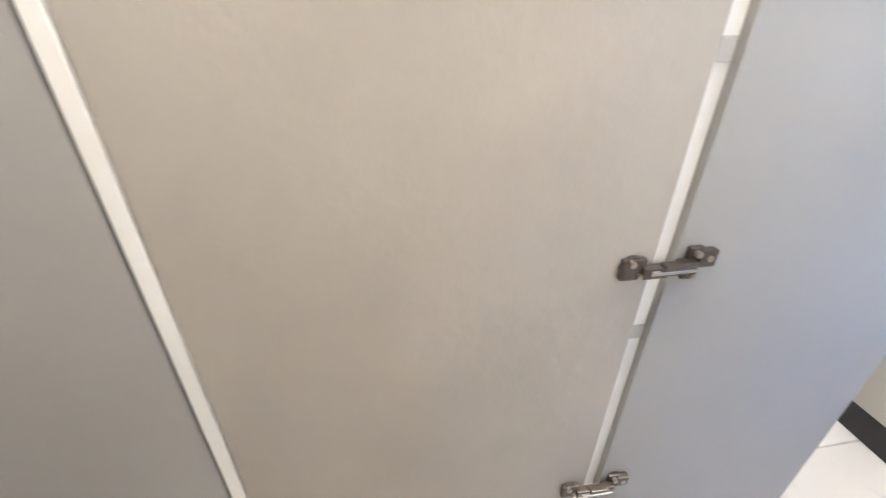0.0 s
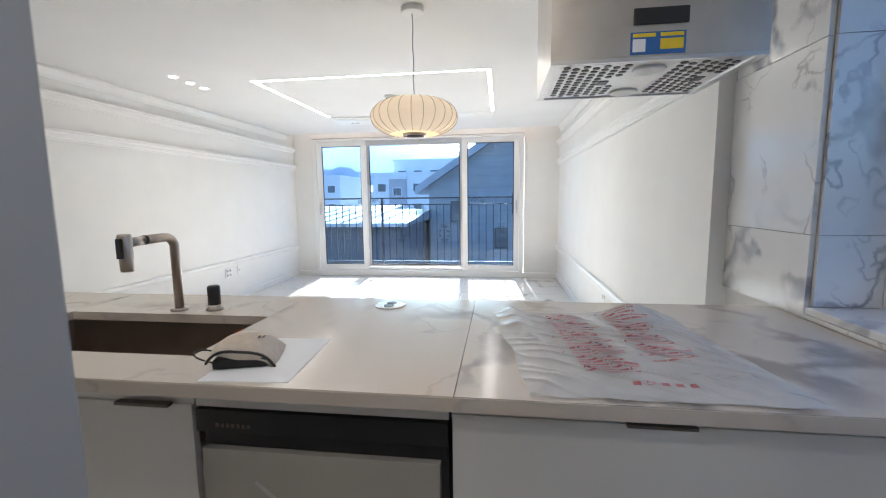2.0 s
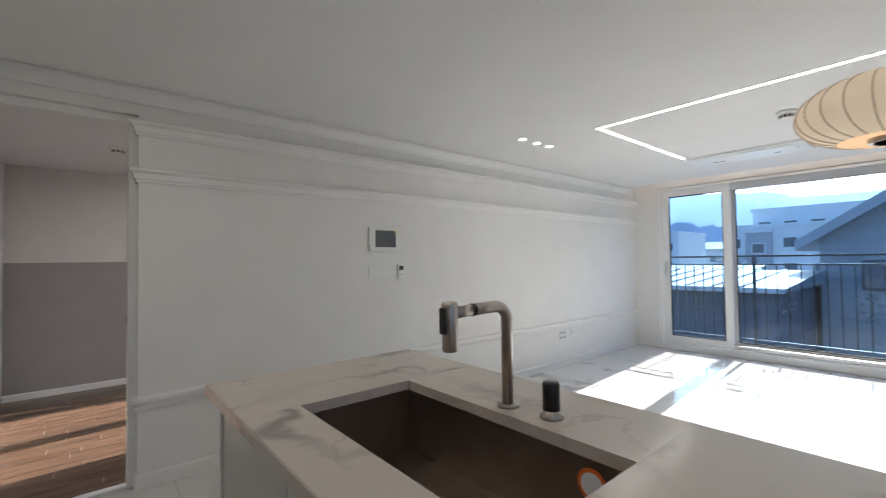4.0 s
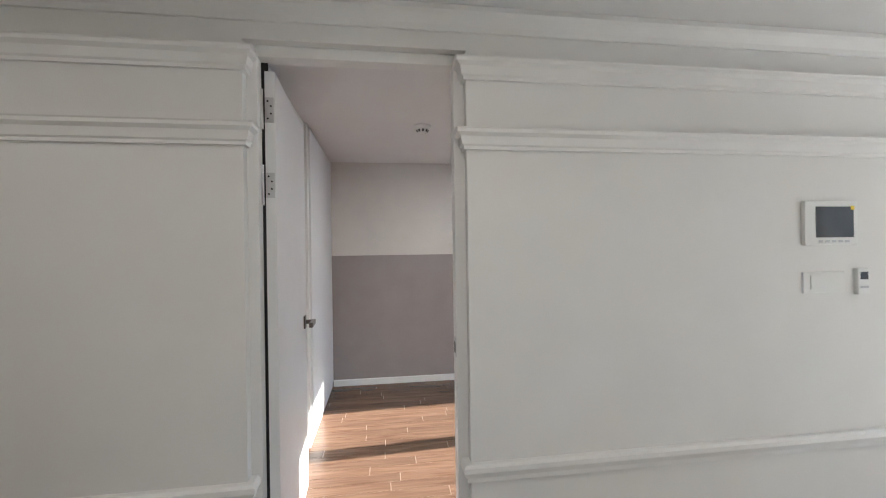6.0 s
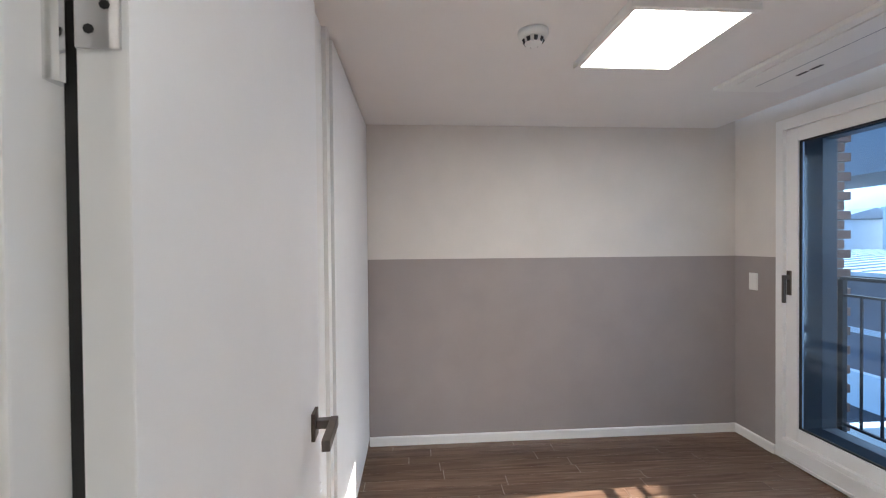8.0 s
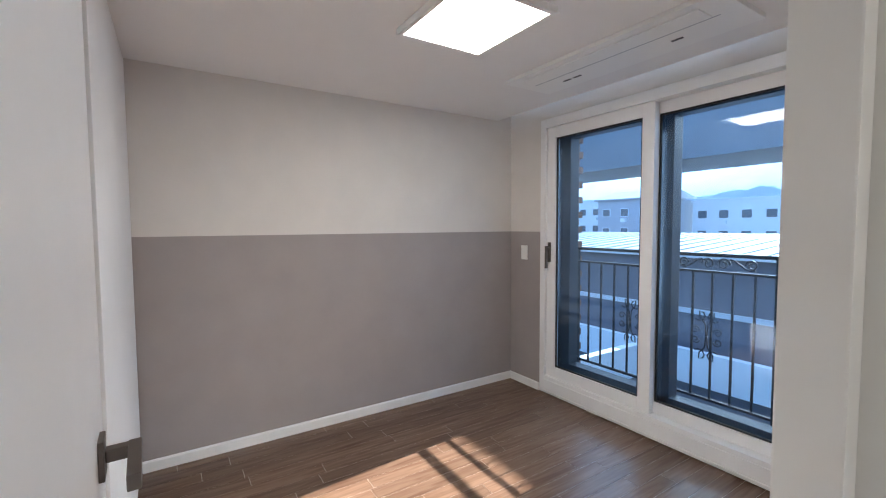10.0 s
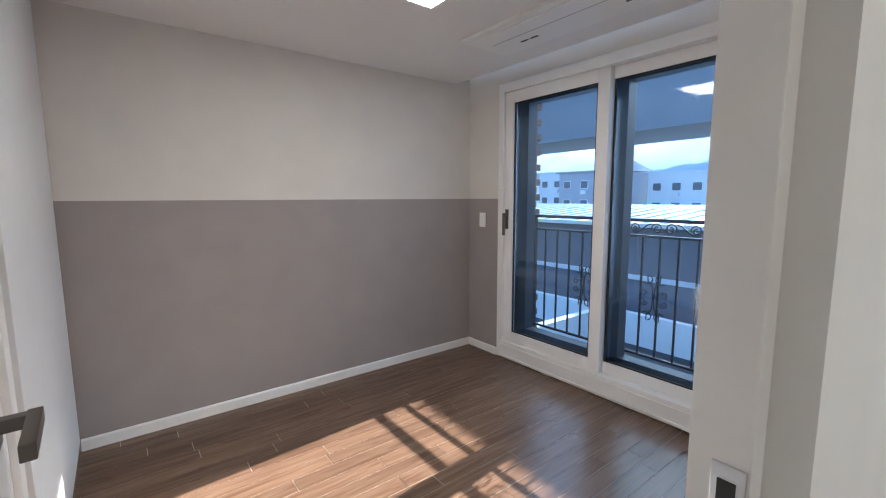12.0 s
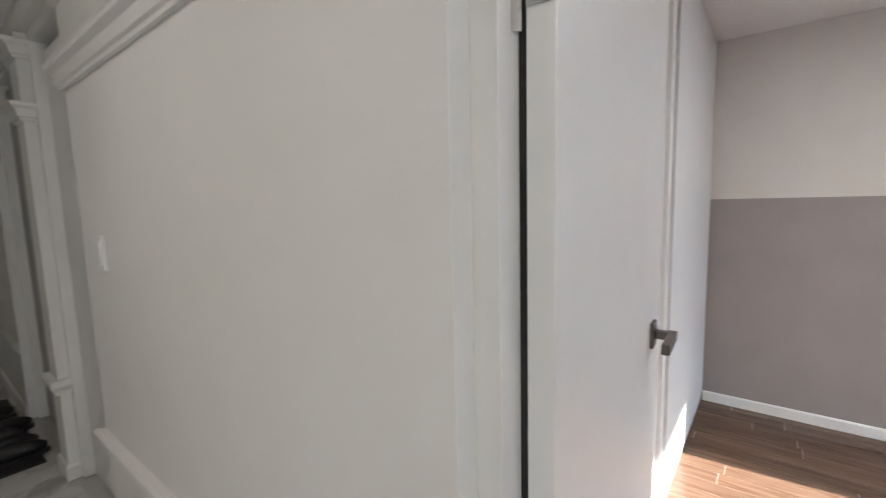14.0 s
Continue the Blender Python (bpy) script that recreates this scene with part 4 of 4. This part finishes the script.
for x0, x1 in ((HX0 + 0.03, HX0 + 0.20), (HX0 + 0.30, HX1 - 0.03)):
    flt = part("filter", box((x0, HY0 + 0.025, HZ + 0.003), (x1, HY1 - 0.025, HZ + 0.0043)), ALU, hood, "perforated aluminium filter")
    bm = bmesh.new()
    nx, ny = int((x1 - x0) / 0.024), int((HY1 - HY0 - 0.06) / 0.028)
    for i in range(nx):
        for j in range(ny):
            x, y = x0 + 0.014 + i * 0.024, HY0 + 0.04 + j * 0.028 + (0.014 if i % 2 else 0)
            if y < HY1 - 0.035 and not (i in (nx - 2, nx - 1) and 4 <= j <= 6):
                cyl((x, y, HZ + 0.0015), (x, y, HZ + 0.0035), 0.009, seg=10, bm=bm)
    tagged(part("perforation", bm, BLACK, flt), kind="stuff")
    part("latch", box((x1 - 0.05, HY0 + 0.175, HZ + 0.001), (x1 - 0.025, HY0 + 0.215, HZ + 0.0045)), BLACK, flt)
for y in (HY0 + 0.09, HY1 - 0.06):
    part("lamp", lathe([(0.036, -0.002), (0.04, 0.0), (0.04, 0.006)], (HX0 + 0.25, y, HZ), 24), PLASTIC, hood, "round hood lamp")
part("touch_panel", box((4.815, HY0 - 0.004, 1.688), (4.935, HY0 - 0.0002, 1.724), 0.002), BLACK, hood)
stk = part("sticker", box((4.810, HY0 - 0.002, 1.623), (4.930, HY0 - 0.0002, 1.672)), BLUESTICK, hood, "blue energy sticker")
for lo, hi in (((4.875, 1.633), (4.925, 1.656)), ((4.815, 1.661), (4.865, 1.669)), ((4.875, 1.661), (4.925, 1.669))):
    part("sticker_block", box((lo[0], HY0 - 0.0026, lo[1]), (hi[0], HY0 - 0.0021, hi[1])), YELLOW, stk)
part("sticker_square", box((4.815, HY0 - 0.0026, 1.629), (4.843, HY0 - 0.0021, 1.657)), SHEET, stk)

# ---- tall units ----
tall = empty("tall_cabinet", "tall cabinet with cool grey and greige panels, one door ajar", "cabinet")
TX, TY = 4.191, 2.70
part("body", box((3.5, 0.2, 0.0), (TX - 0.03, TY - 0.015, ZC - 0.09)), PLASTIC, tall)
part("end_panel", box((TX - 0.004, 2.214, 0.062), (TX + 0.014, TY, ZC - 0.09), 0.002), GREYPANEL, tall, "cool grey panel")
part("return_panel", box((3.5, TY - 0.014, 0.0), (TX - 0.005, TY, ZC - 0.09)), GREYPANEL, tall)
part("plinth", box((3.5, 0.2, 0.0), (TX - 0.004, TY - 0.015, 0.06)), TRIM, tall)
part("gap_strip", box((TX - 0.025, 2.191, 0.062), (TX + 0.002, 2.213, ZC - 0.09)), TRIM, tall, "white carcass edge")
for z in (0.80, 1.17):
    part("shelf_pin", box((TX + 0.0025, 2.193, z - 0.012), (TX + 0.005, 2.211, z + 0.012), 0.001), GROUT, tall, "grey bracket in the gap")
# black strip takes the place of shade inside the door gap
part("gap_shade", box((TX - 0.02, 2.1855, 0.062), (TX + 0.001, 2.1905, ZC - 0.09)), SEAL_SHADE, tall, "black strip for the shaded gap beside the door")
dr = part("door", box((TX - 0.004, 1.622, 0.062), (TX + 0.014, 2.185, ZC - 0.09), 0.002), GREIGE, tall, "greige textured door")
part("edge_band", box((TX - 0.01, 1.602, 0.062), (TX + 0.016, 1.620, ZC - 0.09), 0.002), TRIM, dr)
part("lower_door", box((TX - 0.004, 0.98, 0.062), (TX + 0.014, 1.597, ZC - 0.09), 0.002), GREYPANEL, tall)
HC = 2.200
for z in (0.44, 0.924, 1.80):
    hg = part("hinge", boxes([((TX + 0.0145, HC + 0.026, z - 0.024), (TX + 0.022, HC + 0.046, z + 0.024)), ((TX + 0.0145, HC + 0.040, z - 0.004), (TX + 0.027, HC + 0.064, z + 0.020))], 0.003), GUN, dr, "dark nickel concealed hinge")
    part("hinge_base", box((TX + 0.0145, HC - 0.062, z - 0.016), (TX + 0.024, HC - 0.030, z + 0.014), 0.003), GUN, hg)
    part("hinge_cup", cyl((TX + 0.0142, HC - 0.046, z), (TX + 0.021, HC - 0.046, z), 0.0165, seg=16), GUN, hg)
    part("hinge_arm", boxes([((TX + 0.018, HC - 0.036, z - 0.012), (TX + 0.031, HC - 0.002, z + 0.004)), ((TX + 0.022, HC - 0.012, z - 0.006), (TX + 0.036, HC + 0.022, z + 0.008)), ((TX + 0.018, HC + 0.012, z - 0.010), (TX + 0.032, HC + 0.036, z + 0.008))], 0.003), GUN, hg)
    part("hinge_spring", boxes([((TX + 0.032, HC - 0.030, z - 0.003), (TX + 0.037, HC + 0.030, z + 0.002))], 0.001), CHROME, hg)
    for sy, sz in ((0.036, 0.016), (0.036, -0.016), (0.053, 0.009), (-0.052, 0.010), (-0.038, -0.010)):
        part("hinge_screw", cyl((TX + 0.021, HC + sy, z + sz), (TX + 0.029, HC + sy, z + sz), 0.0045, seg=8), NICKEL, hg)
fr = empty("fridge_cabinet", "tall white cabinet beside the kitchen passage", "cabinet")
part("body", box((4.85, 0.9, 0.0), (5.50, 2.58, 2.25), 0.003), CABWHITE, fr)
part("side_panel", box((4.83, 2.0, 0.0), (4.848, 2.60, 2.25), 0.002), CABWHITE, fr)
part("top_panel", box((4.85, 0.9, 2.252), (5.50, 2.58, ZC - 0.002)), CABWHITE, fr)

# ---- shoes by the hall door ----
mat_ = tagged(link("shoe_mat", box((1.10, -1.75, 0.0), (1.62, -0.45, 0.01), 0.003), LEATHER), "black mat on the hall floor under shoes", "mat")


def shoe():
    ob = empty("shoe", "black leather shoe on a mat by the hall door", "shoe", "shoes by the hall door")
    bm = bmesh.new()
    bmesh.ops.create_uvsphere(bm, u_segments=16, v_segments=10, radius=1)
    for v in bm.verts:
        x, y, z = v.co
        v.co = (x * 0.048 * (1 - 0.15 * y), y * 0.135, max(0.0, z * (0.05 + 0.02 * max(0, -y)) + 0.028) + 0.018)
    part("upper", bm, LEATHER, ob, smooth=True)
    bm = bmesh.new()
    bmesh.ops.create_cone(bm, cap_ends=True, segments=20, radius1=1, radius2=1, depth=0.02)
    for v in bm.verts:
        v.co = (v.co.x * 0.05, v.co.y * 0.14, v.co.z + 0.01)
    part("sole", bm, BLACK, ob)
    part("laces", boxes([((-0.022, 0.01 + k * 0.022, 0.082 - k * 0.006), (0.022, 0.018 + k * 0.022, 0.088 - k * 0.006)) for k in range(4)], 0.002), BLACK, ob)
    return ob


s0 = shoe()
s0.matrix_world = pose(1.2, -0.6, 0.01, 0, 0, 80)
for x, y, r in ((1.22, -0.72, 86), (1.25, -0.9, 70), (1.2, -1.02, 95), (1.28, -1.2, 84), (1.24, -1.33, 100)):
    copy_thing(s0, pose(x, y, 0.01, 0, 0, r))


# unseen round downlights over kitchen and hall; the hall's are added
for x, y in ((4.47, 1.55), (4.47, 2.2), (3.2, 3.0), (2.1, 3.0), (2.1, 1.4), (4.3, 3.0)):
    dl = empty("downlight", "small round recessed downlight added out of view over kitchen and hall", "downlight", "downlights", (x, y, ZC))
    part("rim", lathe([(0.045, -0.004), (0.055, -0.005), (0.057, 0)], (0, 0, 0), 20), PLASTIC, dl)


# ---- balcony rails ----
def scroll(cx, cz, s, mirror=1, turns=1.35):
    """A flat spiral bar."""
    pts = []
    for k in range(22):
        a = k / 21 * turns * 2 * math.pi
        r = s * (1 - 0.72 * k / 21)
        pts.append((cx + mirror * (r * math.cos(a)), 0, cz + r * math.sin(a)))
    return pts


def balcony_rail(label, x0, x1, y, z0, z1, z2, motifs, crests):
    ob = empty("balcony_rail", label, "railing", at=(0, y, 0))
    part("top_rail", box((x0, -0.02, z2 - 0.02), (x1, 0.02, z2 + 0.005), 0.003), IRON, ob)
    part("second_rail", box((x0, -0.012, z1 - 0.012), (x1, 0.012, z1 + 0.006), 0.002), IRON, ob)
    part("bottom_rail", box((x0, -0.012, z0), (x1, 0.012, z0 + 0.018), 0.002), IRON, ob)
    n = int((x1 - x0) / 0.125)
    for k in range(n + 1):
        x = x0 + (x1 - x0) * k / n
        post = k % 12 == 0 or k == n
        w = 0.018 if post else 0.0065
        part("post" if post else "baluster", box((x - w, -w, z0 - (0.1 if post else 0)), (x + w, w, z2 - 0.02 if post else z1 - 0.012)), IRON, ob)
    zm = z0 + (z1 - z0) * 0.50
    for mx in motifs:
        bm = bmesh.new()
        for m in (-1, 1):
            for up in (-1, 1):
                tube([(mx + m * 0.004, 0, zm)] + [(mx + m * (0.055 - 0.05 * math.cos(a)), 0, zm + up * (0.06 + 0.05 * a)) for a in (0.4, 0.9, 1.4)] + [(mx + m * (0.05 + 0.04 * math.cos(1.6 + a)), 0, zm + up * (0.14 + 0.035 * math.sin(1.6 - a))) for a in (0, 0.8, 1.6, 2.4, 3.2, 4.0)], 0.005, 6, bm)
                tube([(p[0], 0, zm + up * (p[2])) for p in scroll(mx + m * 0.075, 0.035, 0.03, -m)], 0.0045, 6, bm)
        part("scrollwork", bm, IRON, ob, smooth=True)
    for mx in crests:
        bm = bmesh.new()
        zc = (z1 + z2) / 2 - 0.005
        for m in (-1, 1):
            tube(scroll(mx + m * 0.05, zc, 0.042, m), 0.005, 6, bm)
            tube(scroll(mx + m * 0.22, zc, 0.036, -m), 0.005, 6, bm)
            tube([(mx + m * (0.09 + 0.03 * k), 0, zc + 0.035 * math.cos(k * 0.75)) for k in range(6)], 0.005, 6, bm)
        part("crest_scroll", bm, IRON, ob, smooth=True)
    return ob


balcony_rail("black wrought iron balcony rail with scrolls outside the living window", 0.9, 5.4, 9.95, 0.15, 1.19, 1.31, (1.66, 2.74, 3.53, 4.54), (2.2, 4.0))
balcony_rail("black wrought iron balcony rail with scrolls outside the bedroom window", -1.5, 0.6, 5.72, 0.12, 1.055, 1.18, (-0.95, -0.35, 0.25), (-0.3,))
ledge = structure("balcony_ledge", box((-2.0, BY + 0.25, -0.3), (0.88, 5.8, 0.0)), SHEDWALL, "grey concrete ledge under the bedroom rail", "ledge")
structure("balcony_ledge_living", box((0.6, N + 0.25, -0.3), (5.7, 10.05, 0.02)), CONCRETE, "grey concrete ledge under the living rail", "ledge")
structure("eave_soffit", box((-3.2, BY + 0.25, 2.42), (0.88, 5.9, 2.55)), CONCRETE, "grey concrete eave over the bedroom balcony", "eave")


# ---- outside ----
structure("ground", box((-900, 10.5, -9.3), (900, 1500, -9.0)), GROUND, "grey asphalt ground of the town", "ground")


def block(name, label, x0, x1, y0, y1, z1, wall, storeys, cols, roof="flat", win_w=1.3, side=False, zb=-9.0):
    """A building with its windows on the face towards the flat."""
    ob = empty(name, label, "building", at=((x0 + x1) / 2, y0, zb))
    ox, oy, oz = (x0 + x1) / 2, y0, zb
    w, h, d = (x1 - x0) / 2, z1 - zb, y1 - y0
    part("wall", box((-w, 0, 0), (w, d, h)), wall, ob)
    if roof == "flat":
        part("parapet", boxes([((-w - 0.15, -0.15, h), (w + 0.15, 0.12, h + 0.35)), ((-w - 0.15, 0.12, h), (-w + 0.1, d, h + 0.35)), ((w - 0.1, 0.12, h), (w + 0.15, d, h + 0.35))]), STUCCO, ob)
    elif roof == "mono":
        bm = bmesh.new()
        prism([(-0.5, 0.0), (-0.5, 0.2), (d * 0.5, 1.6), (d + 0.3, 0.4), (d + 0.3, 0.2)], (-w - 0.4, 0, h), (w + 0.4, 0, h), (0, 1, 0), bm)
        part("roof", bm, ROOFMETAL, ob)
    for s in range(storeys):
        z = h - 2.4 - s * 2.8
        if z < 0.5:
            break
        for c in range(cols):
            x = -w + (c + 0.5) * 2 * w / cols
            wn_ = part("window", boxes([((x - win_w / 2, -0.05, z), (x + win_w / 2, 0.02, z + 1.2))]), UPVC, ob)
            part("pane", box((x - win_w / 2 + 0.08, -0.07, z + 0.08), (x + win_w / 2 - 0.08, -0.051, z + 1.12)), HAZED_GLASS, wn_)
            if c % 3 == 1:
                part("outdoor_unit", box((x - 0.4, -0.4, z - 0.8), (x + 0.4, -0.051, z - 0.25)), PLASTIC, ob)
    return ob


# seen from the living room
block("apartment_building", "pale four-storey apartment building with small windows", -13.5, 2.0, 62, 74, 4.6, STUCCO, 4, 6)
block("apartment_building", "grey stairwell block of the apartment building", -11.0, -8.6, 61.4, 62, 4.0, GREYSTUCCO, 4, 1)
block("roof_house", "set-back top storey of the apartment building", -11.0, 1.0, 64.5, 72, 6.6, STUCCO, 1, 5)
for k, (x, y, w, z, mt) in enumerate(((-34, 80, 10, 1.5, STUCCO), (-24, 95, 8, 2.6, GREYSTUCCO), (-46, 90, 12, 2.2, STUCCO), (-30, 120, 14, 3.4, STUCCO), (-18, 130, 12, 3.2, GREYSTUCCO), (-50, 140, 16, 4.0, STUCCO), (-70, 120, 16, 2.6, GREYSTUCCO))):
    block("town_house", "pale low town building in the distance", x - w / 2, x + w / 2, y, y + 8, z, mt, 3, 4, "mono" if k % 2 else "flat")
# near gabled building with grey siding
gab = empty("gabled_building", "grey building with narrow horizontal siding and a gable roof", "building", at=(1.6, 20, -9))
bm = bmesh.new()
prism([(0, 0), (14, 0), (14, 14.5), (5.5, 14.5), (0, 10.9)], (0, 0, 0), (0, 14, 0), (1, 0, 0), bm)
gw = part("wall", bm, SIDING, gab)
for k in range(70):
    z = 3.6 + k * 0.16
    xs = 0.0 if z < 10.85 else (z - 10.9) / 3.6 * 5.5 + 0.05
    part("siding_board", box((xs, -0.03, z), (14, -0.004, z + 0.135)), SIDING, gw)
bm = bmesh.new()
prism([(-0.5, 10.45), (-0.5, 10.75), (5.5, 14.75), (5.5, 14.4)], (0, -0.5, 0), (0, 14.2, 0), (1, 0, 0), bm)
part("roof", bm, GREYSTUCCO, gab, "dark verge roof")
for x, z in ((0.9, 9.3), (2.7, 8.2), (0.9, 6.0), (2.7, 5.0), (5.8, 9.8), (5.8, 6.2), (3.4, 9.6)):
    wn_ = part("window", boxes([((x, -0.09, z), (x + 0.55, 0.0, z + 0.85))]), DARKFRAME, gab)
    part("pane", box((x + 0.06, -0.1, z + 0.06), (x + 0.49, -0.091, z + 0.79)), HAZED_GLASS, wn_)
part("balcony_box", box((4.2, -1.2, 13.0), (8.0, 0, 13.8)), GREYSTUCCO, gab)
# sheds below the windows
def shed(label, x0, x1, y0, y1, z, ridge):
    ob = empty("shed", label, "shed", at=(x0, y0, -9))
    part("wall", box((0, 0, 0), (x1 - x0, y1 - y0, z + 9)), SHEDWALL, ob)
    bm = bmesh.new()
    d = y1 - y0
    prism([(-0.3, z + 9), (-0.3, z + 9.09), (d / 2, z + 9 + ridge), (d + 0.3, z + 9.09), (d + 0.3, z + 9)], (-0.3, 0, 0), (x1 - x0 + 0.3, 0, 0), (0, 1, 0), bm)
    rf = part("roof", bm, ROOFMETAL, ob, "pale ribbed metal roof")
    n = int((x1 - x0) / 0.6)
    for k in range(n):
        bm = bmesh.new()
        xx = k * (x1 - x0) / n
        prism([(-0.32, z + 9.09), (-0.32, z + 9.13), (d / 2, z + 9.04 + ridge), (d / 2, z + 9 + ridge)], (xx, 0, 0), (xx + 0.05, 0, 0), (0, 1, 0), bm)
        part("rib", bm, ROOFMETAL, rf)
    part("gutter", box((-0.3, -0.42, z + 8.98), (x1 - x0 + 0.3, -0.3, z + 9.1)), UPVC, ob, "white gutter")
    part("lower_band", box((0, -0.06, z + 7.3), (x1 - x0, 0, z + 7.45)), UPVC, ob)
    return ob


shed("long purple-grey shed with a pale metal roof", -14, 1.4, 15.5, 24, 0.45, 0.4)
shed("grey shed with a pale metal roof farther off", -26, -3, 27, 40, 0.2, 0.6)
shed("wide grey factory shed with a pale roof", -40, -15, 14, 26, -0.5, 0.6)
shed("grey workshop with a pale metal roof", -60, -27, 30, 46, -0.4, 0.8)
terrace = empty("lower_terrace", "dark lower terrace with a pale parapet", "terrace", at=(0, 0, 0))
part("deck", box((-9, 6.6, -2.6), (0.5, 13.5, -2.4)), GROUND, terrace)
part("parapet", boxes([((-9, 12.8, -2.4), (0.5, 13.0, -1.6)), ((-5.2, 6.6, -2.4), (-5.0, 12.8, -1.6))]), STUCCO, terrace)
part("support", box((-8.8, 6.8, -9), (0.3, 13.3, -2.6)), SHEDWALL, terrace)
# apartments seen from the bedroom
for k, (x0, x1, y, z, mt, c) in enumerate(((-62, -52, 60, 4.2, STUCCO, 4), (-50, -42, 64, 5.4, STUCCO, 3), (-41, -32, 58, 5.0, GREYSTUCCO, 3), (-31, -20, 66, 4.6, STUCCO, 4), (-80, -66, 70, 4.6, STUCCO, 5), (-100, -84, 76, 5.0, GREYSTUCCO, 5))):
    block("apartment_building", "pale apartment building with small windows and a stepped roof", x0, x1, y, y + 10, z, mt, 4, c, "mono" if k % 2 == 0 else "flat")
canopy = empty("concrete_canopy", "dark grey concrete canopy roof across the yard", "canopy", at=(-9, 11.3, -9))
bm = bmesh.new()
prism([(0, 11.75), (0, 13.35), (0.5, 13.45), (2.6, 12.3), (2.6, 11.75)], (-6.0, 0, 0), (9.5, 0, 0), (0, 1, 0), bm)
part("slab", bm, CONCRETE, canopy)
part("drip_edge", box((-6.0, -0.06, 11.70), (9.5, 0.10, 11.745)), CONCRETE, canopy)
for x in (-5.6, -4.6):
    part("column", box((x, 1.6, 0), (x + 0.35, 2.0, 11.75)), CONCRETE, canopy)

# hills, with haze painted into their colour
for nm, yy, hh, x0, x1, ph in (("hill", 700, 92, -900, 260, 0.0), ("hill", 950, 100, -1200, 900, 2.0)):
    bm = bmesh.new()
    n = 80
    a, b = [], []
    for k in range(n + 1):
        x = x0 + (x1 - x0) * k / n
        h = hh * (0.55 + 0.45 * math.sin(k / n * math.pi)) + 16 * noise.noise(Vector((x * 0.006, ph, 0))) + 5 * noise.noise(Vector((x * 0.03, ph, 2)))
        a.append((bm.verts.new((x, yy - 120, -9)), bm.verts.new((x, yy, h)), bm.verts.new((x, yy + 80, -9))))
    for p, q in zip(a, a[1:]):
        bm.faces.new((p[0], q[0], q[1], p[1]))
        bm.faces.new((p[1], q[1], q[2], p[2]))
    tagged(link(nm, bm, HAZED_FOREST, smooth=True), "wooded hill on the horizon with blue haze painted in", "hill", kind="structure")
# brick pier beside the bedroom balcony
pier = empty("brick_pier", "red-brown brick pier beside the balcony", "pier", at=(-1.95, 5.36, -0.3))
part("core", box((-0.35, 0, 0), (0.40, 0.42, 2.68)), MORTAR, pier)
bme = bmesh.new()
add_box(bme, (-0.095, -0.02, -0.03), (0.095, 0.02, 0.03))
bmesh_me = bpy.data.meshes.new("brick")
bme.to_mesh(bmesh_me)
bme.free()
bmesh_me.materials.append(BRICK)
for j in range(38):
    for i in range(2):
        o = new("brick", bmesh_me)
        o.parent = pier
        o.matrix_local = pose(0.405, 0.10 + i * 0.205 + (0.05 if j % 2 else 0), 0.035 + j * 0.07, 0, 0, 90)

# ---- marble wall tiles ----
def piece(me, name, parent, m):
    o = new(name, me)
    o.parent = parent
    o.matrix_local = m
    return o


mw = tagged(new("trim_marble_cladding"), "white marble wall tiles with dark veins", "wall tiles", kind="structure")
for j, (z0, z1) in enumerate(((0.902, 1.17), (1.172, 1.77), (1.772, 2.335))):
    part("tile", box((5.49, 3.922, z0), (5.507, 4.428, z1), 0.001), WALLMARBLE, mw)
    part("tile", box((5.507, 3.906, max(z0, 0.942)), (5.70, 3.9195, min(z1, 2.199)), 0.001), WALLMARBLE, mw)
part("tile", box((5.49, 2.6, 0.902), (5.507, 3.92, 0.915), 0.001), WALLMARBLE, mw)
part("tile", box((5.49, 2.6, 2.202), (5.507, 3.92, 2.335), 0.001), WALLMARBLE, mw)

# ---- marble floor tiles ----
def tile_mesh(name, w, d, h, mat, bevel=0.0015):
    bm = box((-w / 2, -d / 2, -h), (w / 2, d / 2, 0), bevel)
    me = bpy.data.meshes.new(name)
    bm.to_mesh(me)
    bm.free()
    me.materials.append(mat)
    return me


TW, TD = 0.738, 1.2
tm = tile_mesh("tile", TW - 0.003, TD - 0.003, 0.008, FLOORMARBLE)
for i in range(6):
    for j in range(11):
        piece(tm, "tile", floor_main, Matrix.Translation((W - 0.02 + TW * (i + 0.5), 9.36 - TD * (j + 0.5) - 0.0, 0)))

# ---- bedroom planks ----
PW, PL = 0.095, 0.86
pm = tile_mesh("plank", PW - 0.0025, PL - 0.0025, 0.008, PLANK, 0.0005)
rng = random.Random(3)
for j in range(28):
    off = rng.random() * PL
    x = BX - 0.01 + PW * (j + 0.5)
    for i in range(5):
        y0 = BS - 0.01 + off - PL + i * PL
        a, b = max(y0, BS - 0.02), min(y0 + PL, BY + 0.02)
        if b - a < 0.04 or x > 0.9:
            continue
        if b - a > PL - 0.01:
            piece(pm, "plank", floor_bed, Matrix.Translation((x, (a + b) / 2, 0)))
        else:
            piece(tile_mesh("plank", PW - 0.0025, b - a - 0.0025, 0.008, PLANK, 0.0005), "plank", floor_bed, Matrix.Translation((x, (a + b) / 2, 0)))
